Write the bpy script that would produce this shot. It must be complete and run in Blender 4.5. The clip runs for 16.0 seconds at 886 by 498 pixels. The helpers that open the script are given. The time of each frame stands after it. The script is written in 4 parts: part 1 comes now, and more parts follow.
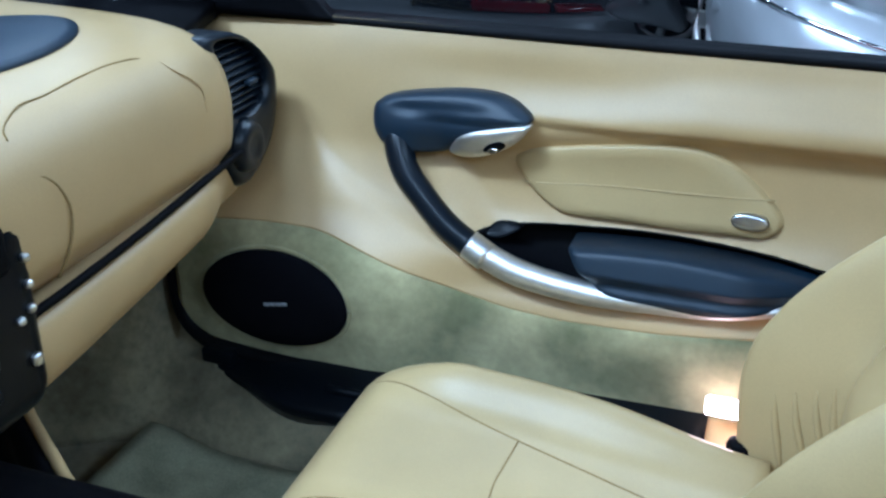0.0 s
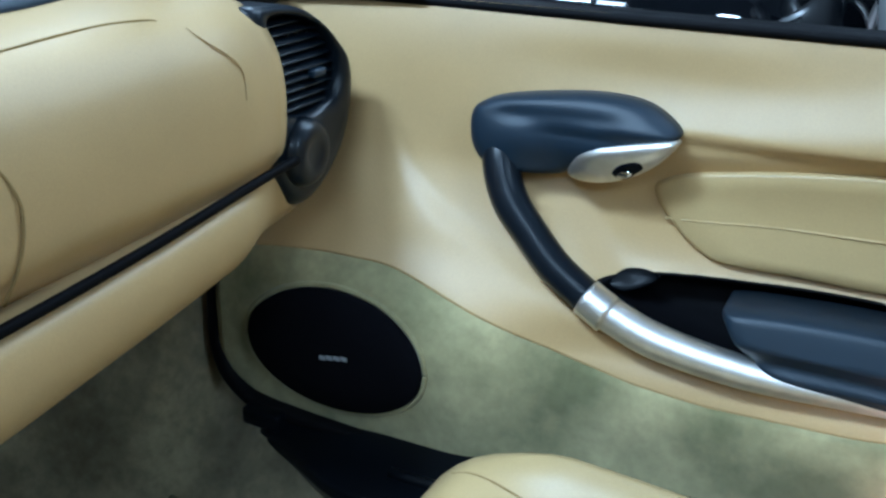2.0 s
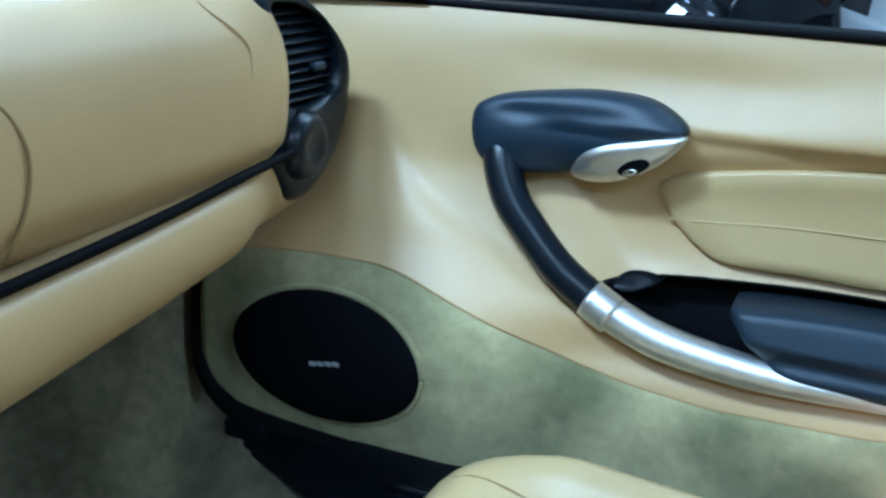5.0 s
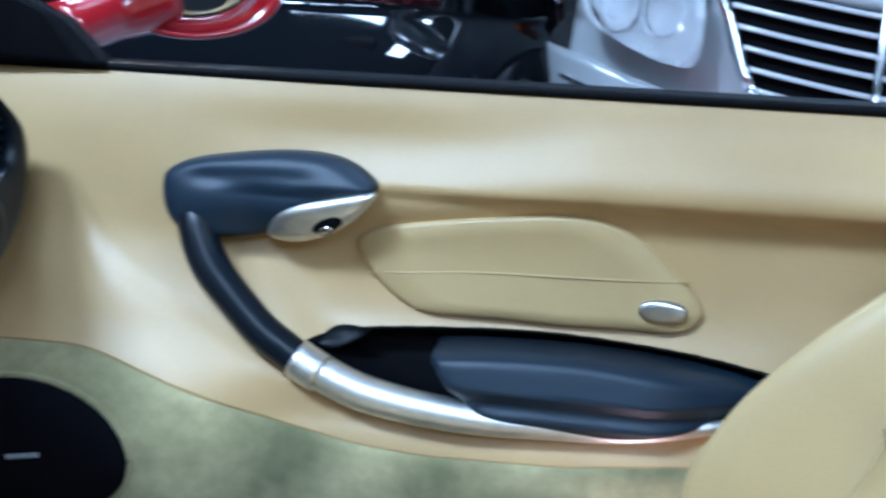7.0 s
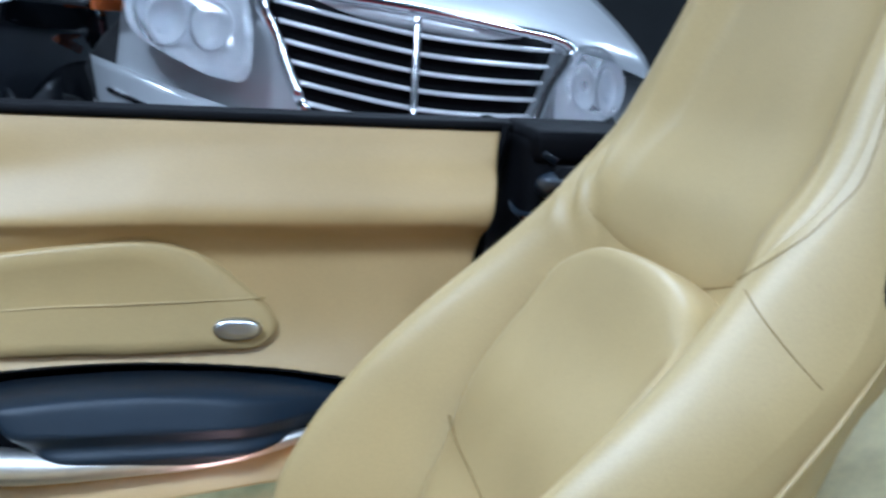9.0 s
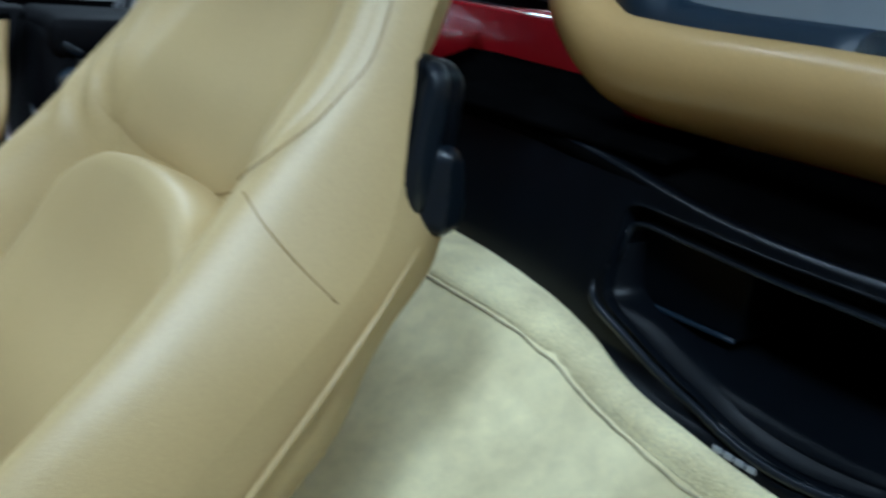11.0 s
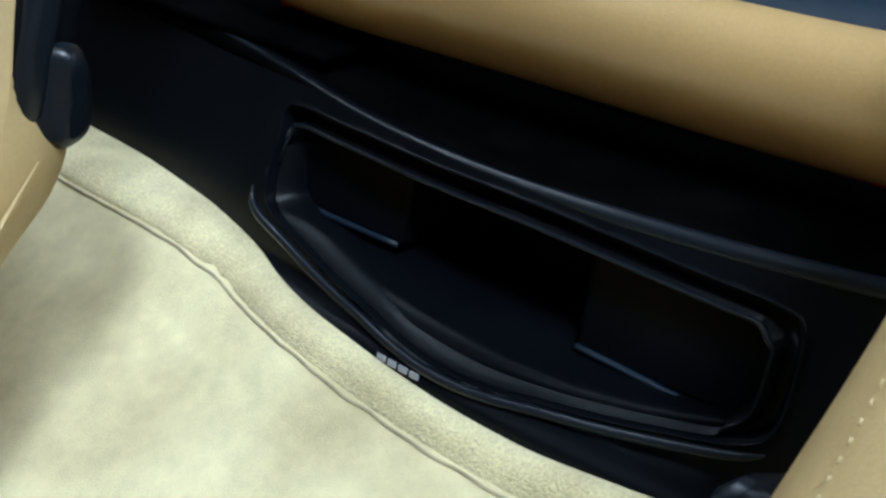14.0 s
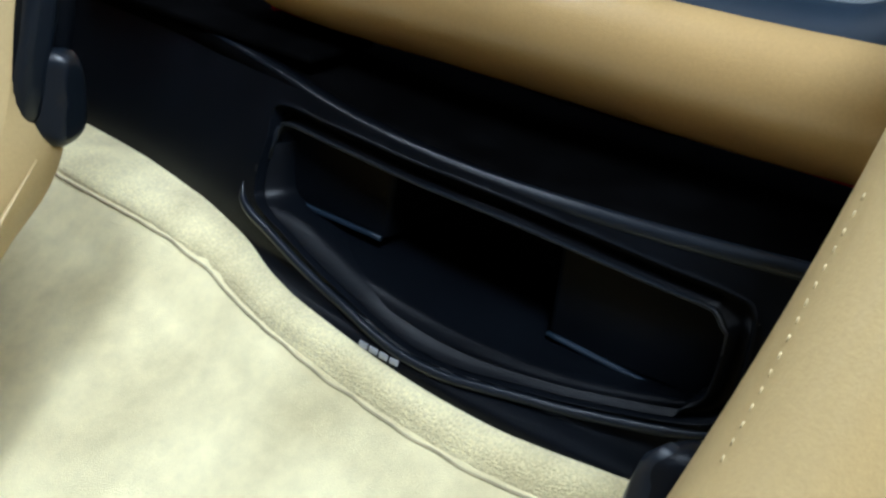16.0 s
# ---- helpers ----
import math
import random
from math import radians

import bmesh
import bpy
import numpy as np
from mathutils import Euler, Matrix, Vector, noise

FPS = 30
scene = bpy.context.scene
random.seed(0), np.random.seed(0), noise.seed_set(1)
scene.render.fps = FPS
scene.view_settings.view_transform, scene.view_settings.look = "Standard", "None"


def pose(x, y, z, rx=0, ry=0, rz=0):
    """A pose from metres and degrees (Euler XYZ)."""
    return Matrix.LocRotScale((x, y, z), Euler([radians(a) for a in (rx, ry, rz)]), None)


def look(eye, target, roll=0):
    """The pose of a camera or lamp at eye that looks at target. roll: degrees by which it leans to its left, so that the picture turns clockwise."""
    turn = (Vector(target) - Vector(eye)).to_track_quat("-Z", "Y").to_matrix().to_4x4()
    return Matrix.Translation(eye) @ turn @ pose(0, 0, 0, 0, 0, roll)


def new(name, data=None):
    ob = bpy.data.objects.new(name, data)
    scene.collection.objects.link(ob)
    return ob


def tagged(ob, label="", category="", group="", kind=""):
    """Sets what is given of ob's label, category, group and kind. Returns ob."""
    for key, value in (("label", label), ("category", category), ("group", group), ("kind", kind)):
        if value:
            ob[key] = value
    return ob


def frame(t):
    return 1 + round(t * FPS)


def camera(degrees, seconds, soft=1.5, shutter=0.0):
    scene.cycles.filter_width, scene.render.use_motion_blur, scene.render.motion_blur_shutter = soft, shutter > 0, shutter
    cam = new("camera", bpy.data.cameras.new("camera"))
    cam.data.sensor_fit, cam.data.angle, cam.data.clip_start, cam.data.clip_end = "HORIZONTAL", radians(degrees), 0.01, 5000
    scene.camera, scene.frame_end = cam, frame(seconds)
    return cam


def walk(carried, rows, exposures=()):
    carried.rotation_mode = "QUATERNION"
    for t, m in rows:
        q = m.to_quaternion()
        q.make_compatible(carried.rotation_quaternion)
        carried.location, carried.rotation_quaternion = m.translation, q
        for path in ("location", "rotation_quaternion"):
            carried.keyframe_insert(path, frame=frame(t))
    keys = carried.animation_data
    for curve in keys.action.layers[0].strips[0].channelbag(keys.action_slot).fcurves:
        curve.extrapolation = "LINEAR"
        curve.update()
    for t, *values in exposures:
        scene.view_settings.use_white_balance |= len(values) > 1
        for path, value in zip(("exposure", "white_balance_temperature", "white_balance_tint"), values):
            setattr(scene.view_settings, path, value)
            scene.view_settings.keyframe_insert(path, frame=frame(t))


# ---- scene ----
cam = camera(48.0, 16.0, soft=2.6, shutter=0.5)
PATH = [
    (0, (0.572, 0.057, 1.188), (0.009, 1.714, 0.375), 0.7),
    (0.5, (0.530, 0.108, 1.179), (-0.011, 1.770, 0.360), 1.9),
    (1, (0.554, 0.242, 1.151), (-0.159, 1.839, 0.334), 0.6),
    (1.5, (0.514, 0.327, 1.093), (-0.257, 1.929, 0.342), 0.8),
    (2, (0.474, 0.362, 1.035), (-0.309, 1.971, 0.311), 1.2),
    (2.5, (0.456, 0.383, 1.023), (-0.336, 1.998, 0.323), 1.1),
    (3, (0.452, 0.383, 1.024), (-0.346, 1.992, 0.318), 0.9),
    (5.3, (0.419, 0.333, 0.941), (-0.259, 2.050, 0.379), 3.4),
    (5.5, (0.419, 0.332, 0.939), (-0.219, 2.072, 0.399), 2.7),
    (6, (0.460, 0.342, 0.977), (-0.166, 2.083, 0.426), 1.9),
    (6.5, (0.493, 0.366, 1.005), (-0.008, 2.138, 0.427), 1.5),
    (7, (0.488, 0.368, 0.987), (0.197, 2.202, 0.461), 2.3),
    (7.5, (0.447, 0.378, 0.989), (0.494, 2.218, 0.409), 2.4),
    (8, (0.469, 0.367, 0.995), (0.634, 2.231, 0.521), 3.3),
    (8.2, (0.469, 0.367, 0.995), (0.705, 2.231, 0.554), 3.7),
    (10.3, (0.564, 0.407, 0.987), (1.477, 2.023, 0.457), 5.1),
    (10.5, (0.581, 0.415, 0.985), (1.547, 2.001, 0.459), 5.6),
    (11, (0.622, 0.443, 0.963), (1.750, 1.905, 0.402), 6.0),
    (11.5, (0.655, 0.464, 0.959), (1.966, 1.738, 0.340), 7.1),
    (12, (0.668, 0.487, 0.952), (2.108, 1.577, 0.271), 8.6),
    (12.5, (0.672, 0.487, 0.949), (2.161, 1.499, 0.253), 9.9),
    (13, (0.671, 0.483, 0.953), (2.198, 1.437, 0.257), 10.8),
    (13.5, (0.669, 0.474, 0.958), (2.189, 1.422, 0.239), 9.8),
    (14, (0.667, 0.459, 0.966), (2.180, 1.439, 0.277), 10.1),
    (14.5, (0.659, 0.441, 0.972), (2.177, 1.416, 0.287), 10.0),
    (15, (0.653, 0.433, 0.976), (2.157, 1.421, 0.279), 9.7),
    (15.5, (0.651, 0.434, 0.972), (2.162, 1.410, 0.272), 9.5),
    (16, (0.651, 0.429, 0.978), (2.158, 1.413, 0.281), 9.9),
]
walk(cam, [(t, look(eye, target, roll)) for t, eye, target, roll in PATH],
     [(0, -0.49, 4650, 5), (1.5, -.49, 4850, 3), (2.5, -.46, 4700, 0), (3, -.46, 4650, 0), (5.5, -.3, 4450, -2), (6, -.27, 4550, 2), (7, -.28, 4650, 7), (8, -.27, 4800, 9),
      (10.5, -.92, 5300, 7), (11, -.92, 5200, 2), (12, -.8, 5400, 5), (13, -.74, 5450, 6), (14, -.46, 5650, 8), (16, -.31, 5750, 10)])

# ---- light ----
world = bpy.data.worlds.new("showroom_world")
scene.world = world
world.use_nodes = True
world.node_tree.nodes["Background"].inputs[0].default_value = (0.75, 0.87, 1.0, 1)
world.node_tree.nodes["Background"].inputs[1].default_value = 0.035


# ---- materials ----
def mat(name, color, rough=0.5, metal=0.0, vary=0.12, scale=12.0, bump=0.0, bscale=300.0, coat=0.0, sheen=0.0,
        dark=None, spec=0.5, emit=None, power=0.0, fine=0.0, fscale=260.0):
    m = bpy.data.materials.new(name)
    m.use_nodes = True
    nt = m.node_tree
    b = nt.nodes["Principled BSDF"]
    b.inputs["Roughness"].default_value = rough
    b.inputs["Metallic"].default_value = metal
    b.inputs["Coat Weight"].default_value = coat
    b.inputs["Sheen Weight"].default_value = sheen
    b.inputs["Specular IOR Level"].default_value = spec
    if emit:
        b.inputs["Emission Color"].default_value = (*emit, 1)
        b.inputs["Emission Strength"].default_value = power
    tc = nt.nodes.new("ShaderNodeTexCoord")
    n1 = nt.nodes.new("ShaderNodeTexNoise")
    n1.inputs["Scale"].default_value = scale
    n1.inputs["Detail"].default_value = 5
    nt.links.new(tc.outputs["Object"], n1.inputs["Vector"])
    ramp = nt.nodes.new("ShaderNodeValToRGB")
    lo = dark or tuple(c * (1 - vary) for c in color)
    hi = tuple(min(1, c * (1 + vary)) for c in color)
    ramp.color_ramp.elements[0].position, ramp.color_ramp.elements[1].position = 0.35, 0.68
    ramp.color_ramp.elements[0].color, ramp.color_ramp.elements[1].color = (*lo, 1), (*hi, 1)
    nt.links.new(n1.outputs["Fac"], ramp.inputs["Fac"])
    out = ramp.outputs["Color"]
    if fine:
        n3 = nt.nodes.new("ShaderNodeTexNoise")
        n3.inputs["Scale"].default_value = fscale
        n3.inputs["Detail"].default_value = 4
        n3.inputs["Roughness"].default_value = 0.65
        nt.links.new(tc.outputs["Object"], n3.inputs["Vector"])
        span = nt.nodes.new("ShaderNodeMapRange")
        span.inputs["From Min"].default_value, span.inputs["From Max"].default_value = 0.3, 0.7
        span.inputs["To Min"].default_value, span.inputs["To Max"].default_value = 1 - fine, 1 + fine
        nt.links.new(n3.outputs["Fac"], span.inputs["Value"])
        mul = nt.nodes.new("ShaderNodeVectorMath")
        mul.operation = "SCALE"
        nt.links.new(out, mul.inputs[0])
        nt.links.new(span.outputs["Result"], mul.inputs["Scale"])
        out = mul.outputs["Vector"]
    nt.links.new(out, b.inputs["Base Color"])
    if bump:
        n2 = nt.nodes.new("ShaderNodeTexNoise")
        n2.inputs["Scale"].default_value = bscale
        n2.inputs["Detail"].default_value = 3
        nt.links.new(tc.outputs["Object"], n2.inputs["Vector"])
        bp = nt.nodes.new("ShaderNodeBump")
        bp.inputs["Strength"].default_value = bump
        bp.inputs["Distance"].default_value = 0.002
        nt.links.new(n2.outputs["Fac"], bp.inputs["Height"])
        nt.links.new(bp.outputs["Normal"], b.inputs["Normal"])
    return m


def glass(name, color, rough=0.02):
    m = bpy.data.materials.new(name)
    m.use_nodes = True
    b = m.node_tree.nodes["Principled BSDF"]
    b.inputs["Base Color"].default_value = (*color, 1)
    b.inputs["Roughness"].default_value = rough
    b.inputs["Transmission Weight"].default_value = 1.0
    b.inputs["IOR"].default_value = 1.45
    return m


TAN = (0.475, 0.330, 0.148)
leather = mat("tan_leather", TAN, 0.42, vary=0.07, scale=4, bump=0.14, bscale=700, fine=0.05, fscale=500)
seat_leather = mat("seat_leather", (0.475, 0.348, 0.158), 0.40, vary=0.07, scale=5, bump=0.11, bscale=800, fine=0.045, fscale=450)
hoop_leather = mat("glossy_tan_leather", (0.49, 0.325, 0.135), 0.24, vary=0.07, scale=5, bump=0.10, bscale=700, fine=0.05, fscale=450)
suede = mat("pale_suede", (0.43, 0.38, 0.20), 0.95, vary=0.0, scale=8, dark=(0.165, 0.16, 0.078), bump=0.3, bscale=1500, sheen=0.3, spec=0.15, fine=0.12, fscale=70)
# darker copy of the beige carpet: the footwell's shade is put into its colour
foot_carpet = mat("shaded_beige_carpet", (0.31, 0.265, 0.155), 0.98, vary=0.0, scale=10, dark=(0.13, 0.11, 0.065), bump=0.6, bscale=1500, sheen=0.2, spec=0.1, fine=0.2, fscale=60)
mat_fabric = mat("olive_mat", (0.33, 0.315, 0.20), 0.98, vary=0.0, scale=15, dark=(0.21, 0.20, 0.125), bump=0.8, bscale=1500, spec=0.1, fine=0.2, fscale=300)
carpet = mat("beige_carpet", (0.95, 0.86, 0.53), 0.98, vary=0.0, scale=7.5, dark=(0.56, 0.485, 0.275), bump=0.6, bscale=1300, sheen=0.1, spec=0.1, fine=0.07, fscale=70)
carpet_roll = mat("looped_carpet_edging", (0.90, 0.81, 0.48), 0.98, vary=0.0, scale=16, dark=(0.60, 0.52, 0.29), bump=1.0, bscale=650, sheen=0.2, spec=0.1, fine=0.18, fscale=450)
# dark line that paints the shade in the crease beside the carpet edging
seam_shade = mat("carpet_crease_shade", (0.36, 0.31, 0.19), 0.95, vary=0.25, scale=60)
black = mat("black_plastic", (0.003, 0.004, 0.006), 0.32, spec=0.11, vary=0.15, scale=20, bump=0.1, bscale=1200)
matte = mat("matte_black_lining", (0.002, 0.002, 0.0022), 0.95, spec=0.0, vary=0.3, scale=30, bump=0.2, bscale=900)
black_soft = mat("black_soft_plastic", (0.003, 0.003, 0.004), 0.6, spec=0.06, vary=0.2, scale=20, bump=0.1, bscale=900)
blueblack = mat("dark_blue_trim", (0.007, 0.018, 0.034), 0.50, spec=0.5, vary=0.1, scale=15, bump=0.1, bscale=1200)
glossy_trim = mat("glossy_blue_black_trim", (0.014, 0.024, 0.038), 0.34, spec=0.5, vary=0.15, scale=25, coat=0.5)
lever_black = mat("satin_black_plastic", (0.005, 0.008, 0.013), 0.33, spec=0.35, vary=0.1, scale=15)
rubber = mat("black_rubber", (0.004, 0.004, 0.005), 0.6, spec=0.08, vary=0.2)
cloth = mat("speaker_cloth", (0.004, 0.004, 0.006), 0.95, vary=0.2, scale=600, bump=0.5, bscale=1500, spec=0.06)
silver = mat("brushed_aluminium", (0.82, 0.80, 0.77), 0.45, 1.0, vary=0.06, scale=60)
chrome = mat("chrome", (0.85, 0.85, 0.87), 0.08, 1.0, vary=0.02)
# chrome bars with half the metal: a pale base replaces the lamp's reflection
chrome_bar = mat("grille_bar_painted_glare", (0.90, 0.91, 0.92), 0.25, 0.45, vary=0.03)
satin = mat("satin_silver", (0.60, 0.60, 0.60), 0.28, 1.0, vary=0.05, scale=30)
red_paint = mat("red_car_paint", (0.36, 0.007, 0.014), 0.22, vary=0.03, coat=1.0)
silver_paint = mat("silver_car_paint", (0.72, 0.735, 0.75), 0.30, 0.35, vary=0.03, coat=1.0)
black_paint = mat("black_car_paint", (0.004, 0.005, 0.007), 0.05, vary=0.03, coat=1.0)
tyre_mat = mat("tyre_rubber", (0.018, 0.018, 0.019), 0.75, vary=0.2, scale=40)
ground_mat = mat("showroom_floor", (0.30, 0.31, 0.32), 0.28, vary=0.12, scale=1.5, bump=0.03, bscale=60)
wall_mat = mat("showroom_wall", (0.06, 0.063, 0.067), 0.7, vary=0.06, scale=1.2)
pale_wall = mat("pale_showroom_wall", (0.62, 0.64, 0.66), 0.7, vary=0.08, scale=1.0)
seam_mat = mat("dark_tan_thread", (0.27, 0.185, 0.075), 0.95, vary=0.1, spec=0.1)
thread_mat = mat("pale_tan_thread", (0.50, 0.39, 0.20), 0.7, vary=0.1)
# near-white and barely metallic: the headlight's glare is put into the base colour
crystal = mat("white_glare_reflector", (0.97, 0.98, 1.0), 0.12, 0.15, vary=0.06, scale=30, bump=1.0, bscale=80)
white_mark = mat("white_print", (0.30, 0.31, 0.33), 0.5, vary=0.02)
orange = mat("orange_lens", (0.85, 0.20, 0.04), 0.2, vary=0.05, coat=1.0)
lens = glass("clear_lens", (0.95, 0.97, 1.0))
tube_glow = mat("lamp_glow", (1, 1, 1), 0.5, emit=(0.92, 0.97, 1.0), power=9.0)
courtesy_glow = mat("courtesy_lamp_glow", (1, 0.9, 0.85), 0.4, emit=(1.0, 0.62, 0.55), power=30.0)


# ---- building helpers ----
def part(name, bm, material, parent=None, label="", smooth=True):
    bmesh.ops.recalc_face_normals(bm, faces=bm.faces)
    me = bpy.data.meshes.new(name)
    bm.to_mesh(me)
    bm.free()
    me.materials.append(material)
    if smooth:
        for p in me.polygons:
            p.use_smooth = True
    ob = new(name, me)
    if parent is not None:
        ob.parent = parent
        ob.matrix_parent_inverse = parent.matrix_world.inverted()
    if label:
        ob["label"] = label
    return ob


def thing(name, place, label, category, group="", kind=""):
    ob = new(name)
    ob.location = place
    ob.empty_display_size = 0.05
    bpy.context.view_layer.update()
    ob.matrix_world = Matrix.Translation(place)
    return tagged(ob, label, category, group, kind)


def soft_curve(xs, ys, smooth=0.06):
    """A smooth function through about these knots."""
    a = np.linspace(xs[0], xs[-1], 400)
    b = np.interp(a, xs, ys)
    k = max(1, int(400 * smooth))
    for _ in range(2):
        pad = np.concatenate([2 * b[0] - b[k:0:-1], b, 2 * b[-1] - b[-2:-k - 2:-1]])
        c = np.cumsum(np.concatenate([[0], pad]))
        b = (c[2 * k + 1:] - c[:-2 * k - 1]) / (2 * k + 1)
    return lambda x: float(np.interp(x, a, b))


def step(a, b, x):
    t = min(1.0, max(0.0, (x - a) / (b - a)))
    return t * t * (3 - 2 * t)


def spline(points, n=8, closed=False):
    """Catmull-Rom through the points."""
    P = [Vector(p) for p in points]
    out = []
    m = len(P)
    for i in range(m if closed else m - 1):
        if closed:
            p0, p1, p2, p3 = P[i - 1], P[i], P[(i + 1) % m], P[(i + 2) % m]
        else:
            p1, p2 = P[i], P[i + 1]
            p0 = P[i - 1] if i else p1 * 2 - p2
            p3 = P[i + 2] if i + 2 < m else p2 * 2 - p1
        for k in range(n):
            t = k / n
            out.append(0.5 * (2 * p1 + (p2 - p0) * t + (2 * p0 - 5 * p1 + 4 * p2 - p3) * t * t + (3 * p1 - p0 - 3 * p2 + p3) * t ** 3))
    if not closed:
        out.append(P[-1])
    return out


def rings_mesh(bm, rings, closed=True, cap0=True, cap1=True):
    vs = [[bm.verts.new(p) for p in r] for r in rings]
    n = len(vs[0])
    for a, b in zip(vs, vs[1:]):
        for i in range(n if closed else n - 1):
            j = (i + 1) % n
            bm.faces.new((a[i], a[j], b[j], b[i]))
    if closed and cap0:
        bm.faces.new(vs[0])
    if closed and cap1:
        bm.faces.new(vs[-1][::-1])
    return bm


def tube(points, radii, n=14, squash=(1.0, 1.0), smooth=6, up=(0, 0, 1)):
    """A rod along a smooth path; radii: one number or one for each control point."""
    path = spline(points, smooth) if smooth else [Vector(p) for p in points]
    if isinstance(radii, (int, float)):
        radii = [radii] * len(points)
    rr = np.interp(np.linspace(0, 1, len(path)), np.linspace(0, 1, len(radii)), radii)
    rings = []
    for i, p in enumerate(path):
        d = (path[min(i + 1, len(path) - 1)] - path[max(i - 1, 0)]).normalized()
        s = d.cross(Vector(up)).normalized()
        u = s.cross(d).normalized()
        rings.append([p + float(rr[i]) * (math.cos(a) * squash[0] * s + math.sin(a) * squash[1] * u) for a in np.linspace(0, 2 * math.pi, n, endpoint=False)])
    return rings_mesh(bmesh.new(), rings)


def pillow(outline, put, layers, n=8, cap=True):
    """A closed smooth outline in (u, v), raised: layers of (shrink 0..1 towards the middle, height). put(u, v, h) gives the place."""
    o = spline([(a, b, 0) for a, b in outline], n, True)
    c = sum(o, Vector()) / len(o)
    bm = bmesh.new()
    rings = []
    for k, h in layers:
        rings.append([put(*((p.lerp(c, k)).to_2d()), h) for p in o])
    vs = [[bm.verts.new(p) for p in r] for r in rings]
    m = len(o)
    for a, b in zip(vs, vs[1:]):
        for i in range(m):
            j = (i + 1) % m
            bm.faces.new((a[i], a[j], b[j], b[i]))
    mid = bm.verts.new(put(c.x, c.y, layers[-1][1]))
    for i in range(m):
        bm.faces.new((vs[-1][i], vs[-1][(i + 1) % m], mid))
    if cap:
        bm.faces.new(vs[0][::-1])
    return bm


def shell(fn, nu, nv, back):
    """A sheet fn(u, v), u and v from 0 to 1, with a thickness given by the vector back."""
    bm = bmesh.new()
    back = Vector(back)
    f = [[bm.verts.new(fn(i / nu, j / nv)) for j in range(nv + 1)] for i in range(nu + 1)]
    g = [[bm.verts.new(v.co + back) for v in r] for r in f]
    for i in range(nu):
        for j in range(nv):
            bm.faces.new((f[i][j], f[i + 1][j], f[i + 1][j + 1], f[i][j + 1]))
            bm.faces.new((g[i][j], g[i][j + 1], g[i + 1][j + 1], g[i + 1][j]))
    for i in range(nu):
        bm.faces.new((f[i][0], g[i][0], g[i + 1][0], f[i + 1][0]))
        bm.faces.new((f[i][nv], f[i + 1][nv], g[i + 1][nv], g[i][nv]))
    for j in range(nv):
        bm.faces.new((f[0][j], f[0][j + 1], g[0][j + 1], g[0][j]))
        bm.faces.new((f[nu][j], g[nu][j], g[nu][j + 1], f[nu][j + 1]))
    return bm


def box(size, place=(0, 0, 0), bevel=0.0, turn=None, segs=2):
    bm = bmesh.new()
    bmesh.ops.create_cube(bm, size=1)
    bmesh.ops.scale(bm, vec=size, verts=bm.verts)
    if bevel:
        bmesh.ops.bevel(bm, geom=bm.edges[:], offset=bevel, segments=segs, profile=0.5, affect='EDGES')
    if turn is not None:
        bmesh.ops.transform(bm, matrix=turn, verts=bm.verts)
    bmesh.ops.translate(bm, vec=place, verts=bm.verts)
    return bm


def join(bm, other):
    me = bpy.data.meshes.new("tmp")
    other.to_mesh(me)
    other.free()
    bm.from_mesh(me)
    bpy.data.meshes.remove(me)
    return bm


def stitches(points, length=.0038, gap=.0026, r=.00042):
    """Short threads along a path, in one mesh."""
    path = spline(points, 8)
    dist = [0.0]
    for a, b in zip(path, path[1:]):
        dist.append(dist[-1] + (b - a).length)
    bm = bmesh.new()

    def at(d):
        return Vector([float(np.interp(d, dist, [p[k] for p in path])) for k in range(3)])
    d = 0.0
    while d + length < dist[-1]:
        join(bm, tube([at(d), at(d + length)], r, 4, smooth=0))
        d += length + gap
    return bm


def inside(x, y, poly):
    c = False
    for i in range(len(poly)):
        a, b = poly[i - 1], poly[i]
        if (a[1] > y) != (b[1] > y) and x < (b[0] - a[0]) * (y - a[1]) / (b[1] - a[1]) + a[0]:
            c = not c
    return c


# ---- showroom ----
def slab(name, size, place, material, label, category):
    ob = part(name, box(size, place), material, None, "", False)
    return tagged(ob, label, category, kind="structure")


slab("floor", (24, 24, 0.2), (0, 2, 0.05), ground_mat, "smooth pale grey showroom floor", "floor")
slab("wall_east", (24, 0.2, 4.2), (0, 14, 2.1), wall_mat, "plain grey showroom wall", "wall")
slab("wall_west", (24, 0.2, 4.2), (0, -10, 2.1), wall_mat, "plain grey showroom wall", "wall")
slab("wall_north", (0.2, 24, 4.2), (-12, 2, 2.1), wall_mat, "plain grey showroom wall", "wall")
slab("wall_south", (0.2, 24, 4.2), (12, 2, 2.1), pale_wall, "plain pale showroom wall", "wall")
slab("ceiling", (24, 24, 0.2), (0, 2, 4.3), wall_mat, "plain pale showroom ceiling", "ceiling")


